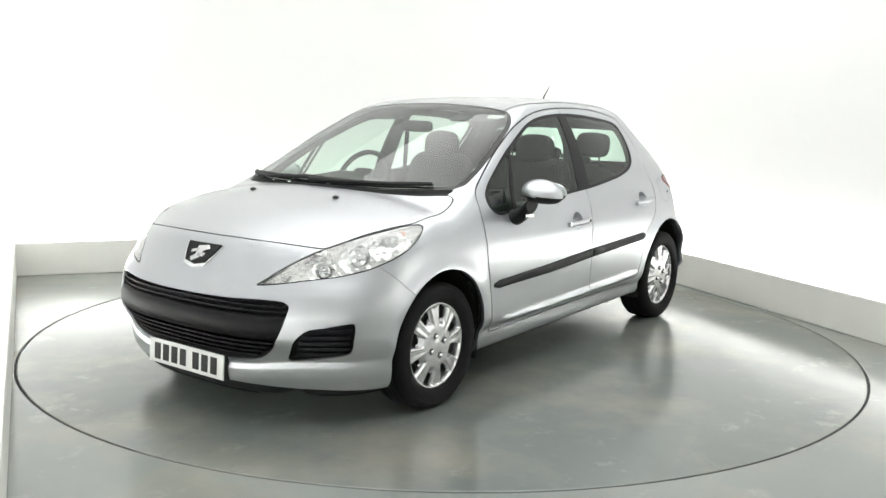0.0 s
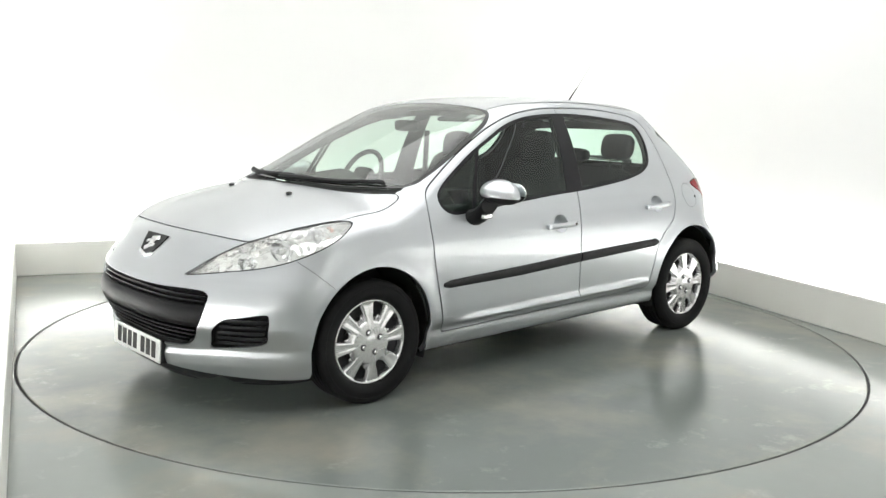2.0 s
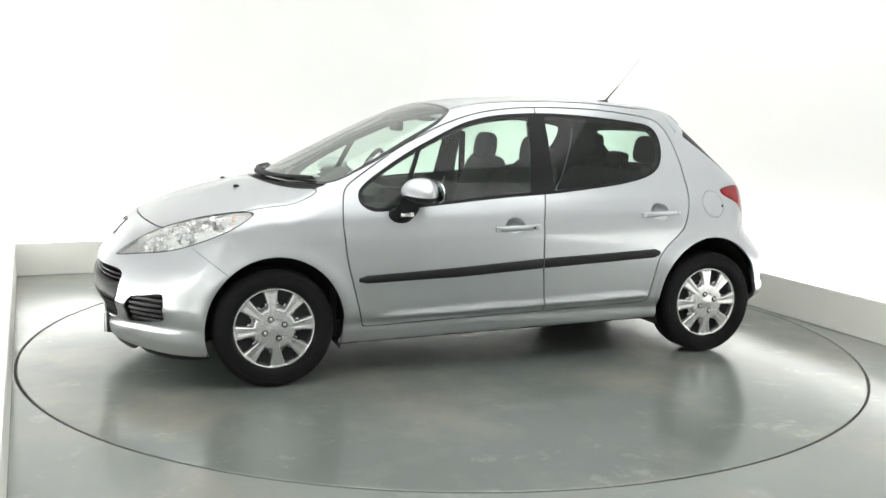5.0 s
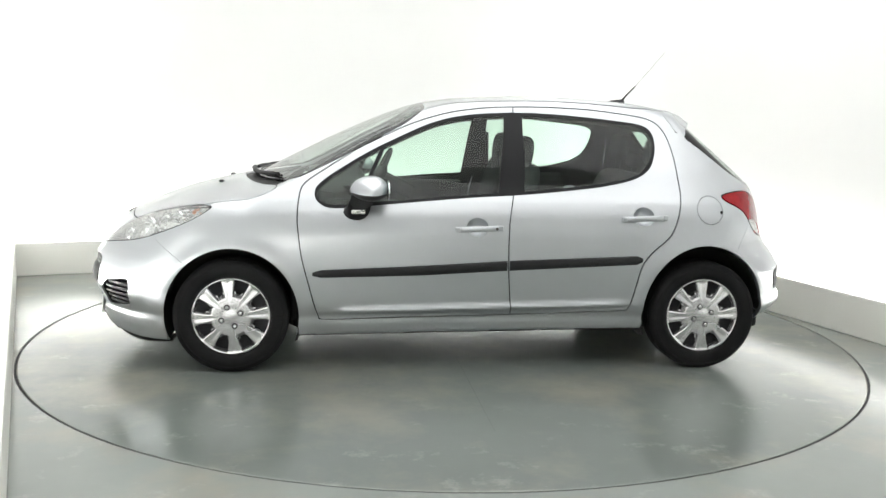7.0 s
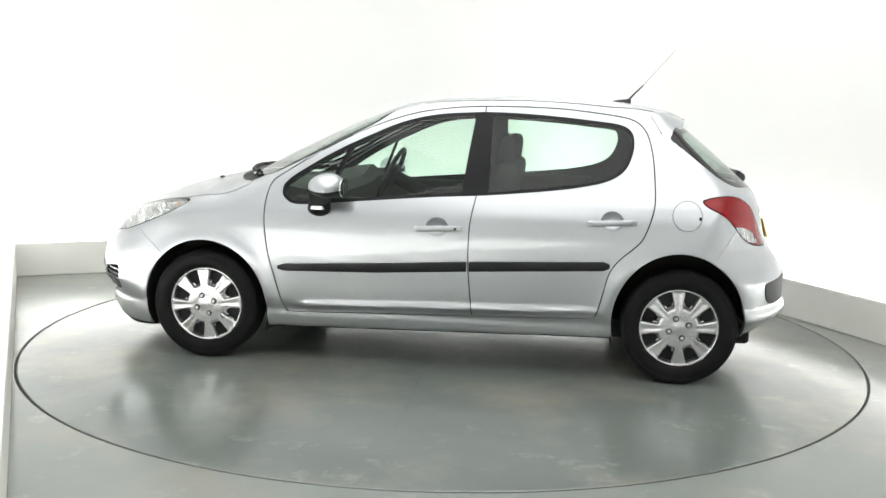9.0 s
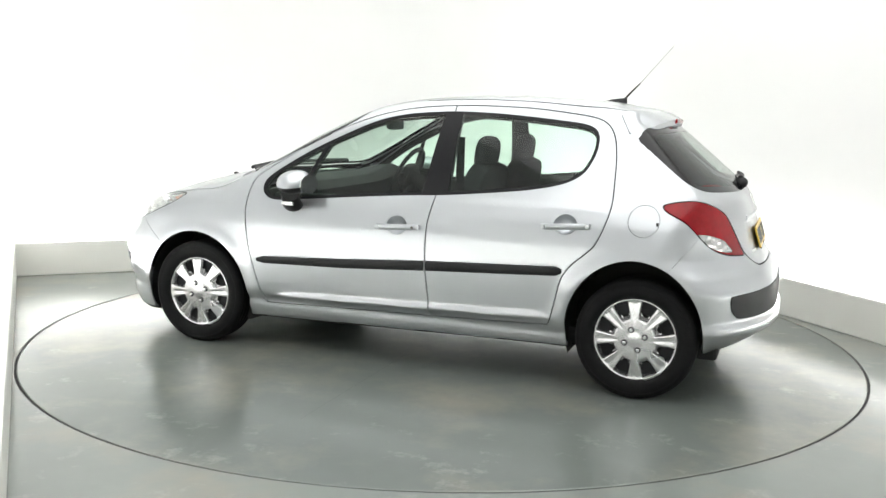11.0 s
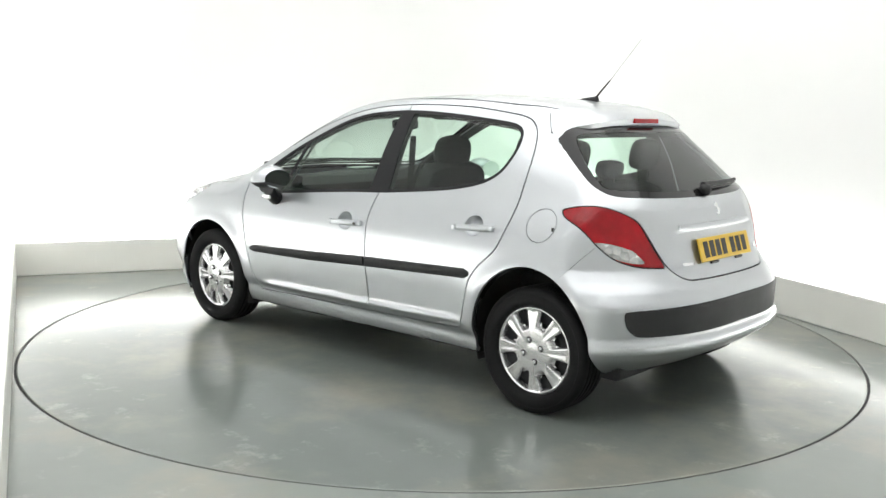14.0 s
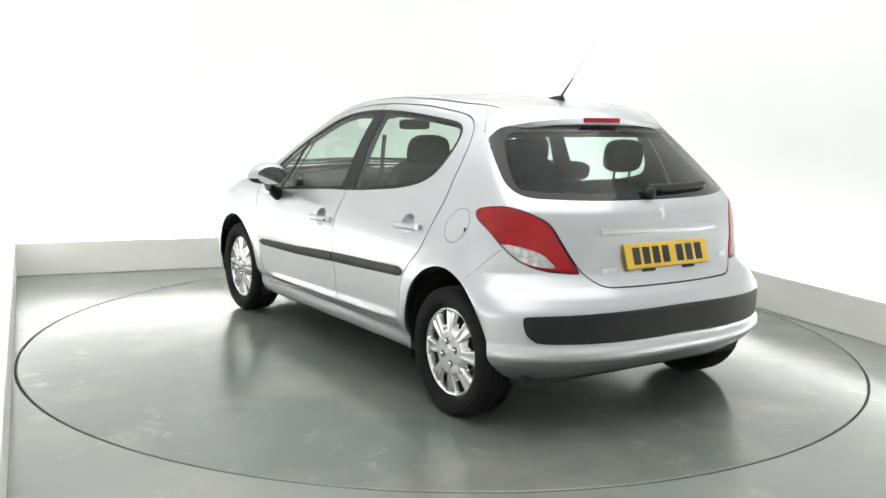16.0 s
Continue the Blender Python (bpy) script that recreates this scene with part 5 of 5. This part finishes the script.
def dashboard():
    bm = bmesh.new()
    rows = []
    for i in range(15):
        y = -0.70 + 1.40 * i / 14
        hood = 0.055 * math.exp(-((y + 0.36) / 0.17) ** 2)
        fore = 1.05 - 0.32 * (abs(y) / 0.7) ** 2
        rows.append([(fore, y, 0.935), (fore - 0.18, y, 0.975), (0.70, y, 0.975 + hood * 0.6), (0.60, y, 0.965 + hood), (0.55, y, 0.92 + hood * 0.5), (0.57, y, 0.80), (0.64, y, 0.62), (0.9, y, 0.50)])
    ribbon(bm, rows)
    dash = part("dashboard", bm, TRIM, car, "dark grey dashboard", smooth=True)
    bm = bmesh.new()
    box(bm, 0.86, 0.93, -0.16, 0.02, 0.983, 0.987)
    part("dash_sticker", bm, WHITE_PLATE, dash, "pale slip on the dashboard")
    tilt = Matrix.Translation((0.47, -0.36, 0.955)) @ pose(0, 0, 0, 0, 64, 0)
    bm = bmesh.new()
    n, m = 40, 8
    rings = []
    for i in range(n):
        a = i * math.tau / n
        rings.append([bm.verts.new(((0.182 + 0.015 * math.cos(b * math.tau / m)) * math.cos(a), (0.182 + 0.015 * math.cos(b * math.tau / m)) * math.sin(a), 0.015 * math.sin(b * math.tau / m))) for b in range(m)])
    for i in range(n):
        for b in range(m):
            bm.faces.new((rings[i][b], rings[(i + 1) % n][b], rings[(i + 1) % n][(b + 1) % m], rings[i][(b + 1) % m]))
    bmesh.ops.transform(bm, matrix=tilt, verts=bm.verts[:])
    wheel = part("steering_wheel", bm, TRIM, car, "dark steering wheel", smooth=True)
    soft_box("wheel_hub", TRIM, wheel, (0.15, 0.16, 0.06), tilt @ Matrix.Translation((0, 0, -0.01)))
    for a in (90, -90, 0):
        bm = bmesh.new()
        box(bm, 0.05, 0.18, -0.02, 0.02, -0.012, 0.006, 0.005, tilt @ pose(0, 0, 0, 0, 0, a))
        part("wheel_spoke", bm, TRIM, wheel)
    bm = bmesh.new()
    tube(bm, [tilt @ Vector((0, 0, -0.02)), tilt @ Vector((0, 0, -0.25))], 0.045, 12)
    part("steering_column", bm, TRIM, wheel, smooth=True)


dashboard()


def cabin_rest():
    bm = bmesh.new()
    box(bm, -1.65, 0.95, -0.70, 0.70, 0.20, 0.30, 0.02)
    part("cabin_floor", bm, TRIM, car, "dark carpeted cabin floor")
    bm = bmesh.new()
    box(bm, 0.93, 0.97, -0.72, 0.72, 0.25, 0.90, 0.01)
    part("bulkhead", bm, UNDER, car, "dark bulkhead")
    for s, _ in SIDES:
        for x0, x1, door in ((-0.12, 0.80, doors[s][0]), (-0.84, -0.26, doors[s][1])):
            bm = bmesh.new()
            box(bm, x0, x1, s * 0.735 - 0.03, s * 0.735 + 0.03, 0.33, np.interp(x0, [-0.84, -0.12], [0.965, 0.905]), 0.02)
            part("door_card", bm, TRIM, door, "dark door lining")
        # belts hanging from the middle pillars
        bm = bmesh.new()
        pts = [(-0.26, s * 0.60, 1.24), (-0.27, s * 0.63, 0.95), (-0.25, s * 0.68, 0.5)]
        for p, q in zip(pts, pts[1:]):
            vs = [bm.verts.new((p[0] + o, p[1], p[2])) for o in (-0.023, 0.023)] + [bm.verts.new((q[0] + o, q[1], q[2])) for o in (0.023, -0.023)]
            bm.faces.new(vs)
        bmesh.ops.solidify(bm, geom=bm.faces[:], thickness=0.002)
        part("seat_belt", bm, GLOSS_BLACK, car, "black seat belt")
    bm = bmesh.new()
    box(bm, -1.50, -1.16, -0.52, 0.52, 0.93, 0.95, 0.008)
    part("parcel_shelf", bm, TRIM, car, "dark parcel shelf")
    soft_box("rear_view_mirror", GLOSS_BLACK, car, (0.03, 0.22, 0.065), Matrix.Translation((0.40, 0.0, 1.285)), "black interior mirror")
    for y in (0.34, -0.34):
        soft_box("sun_visor", TRIM, car, (0.16, 0.34, 0.018), Matrix.Translation((0.27, y, 1.345)) @ pose(0, 0, 0, 0, 16, 0), "grey sun visor")
    bm = bmesh.new()
    tube(bm, [(-1.1, -0.35, 0.25), (-1.5, -0.42, 0.25), (-1.66, -0.42, 0.25)], [0.06, 0.06, 0.028], 14)
    part("exhaust", bm, STEEL, car, "dull steel exhaust", smooth=True)


cabin_rest()


def small_marks():
    # lock on the fuel flap, key slot in the front handle, slip inside the windscreen
    bm = bmesh.new()
    p = skin_point(-1.345, 0.862, 1, 0.001)
    box(bm, p.x - 0.006, p.x + 0.006, p.y - 0.003, p.y + 0.002, p.z - 0.011, p.z + 0.011, 0.002)
    part("flap_catch", bm, INK, car, "black finger catch of the fuel flap")
    for s, _ in SIDES:
        bm = bmesh.new()
        p = skin_point(-0.104, 0.773, s, 0.0)
        lathe(bm, [(0.0001, 0.004), (0.007, 0.004), (0.008, 0.0)], 12)
        lock = part("door_lock", bm, STEEL, doors[s][0], "small round key lock", smooth=True)
        lock.location = (p.x, p.y + s * 0.026, p.z)
        if s < 0:
            lock.rotation_euler = (0, 0, math.pi)
    p, n = top_point(0.335, 0.50, -0.012)
    bm = bmesh.new()
    box(bm, -0.022, 0.022, -0.045, 0.045, -0.001, 0.001, 0.0008)
    slip = part("screen_slip", bm, GREY_LENS, car, "grey slip behind the windscreen")
    slip.matrix_basis = Matrix.Translation(p) @ n.to_track_quat("Z", "X").to_matrix().to_4x4()


small_marks()


# seam across the turntable's deck
def deck_seam():
    bm = bmesh.new()
    a = np.array(SEAM_ENDS)
    d = (a[1] - a[0]) / np.hypot(*(a[1] - a[0]))
    n = np.array((-d[1], d[0])) * 0.0011
    vs = [bm.verts.new((*(a[i] + s * n), 0.0012)) for i, s in ((0, 1), (0, -1), (1, -1), (1, 1))]
    bm.faces.new(vs)
    bmesh.ops.solidify(bm, geom=bm.faces[:], thickness=0.0008)
    part("deck_joint", bm, JOINT, turntable, "fine dark joint across the deck")


SEAM_ENDS = [(0.03, -1.8), (0.01, -0.6)]
deck_seam()


def place(t):
    a = 48.52 - 6.98 * (t - 1.0) if t >= 1.0 else {0.0: 53.66, 0.5: 51.55}[t]
    return a


CAR_AT = (-0.0643, 0.027)


def motions():
    times = [0.0, 0.5] + [float(k) for k in range(1, 17)]
    walk(turntable, [(t, pose(0, 0, 0, 0, 0, place(t))) for t in times])
    rows = []
    for t in times:
        spin = pose(0, 0, 0, 0, 0, 180 + place(t))
        rows.append((t, spin @ pose(CAR_AT[0], CAR_AT[1], 0)))
    walk(car, rows)


motions()
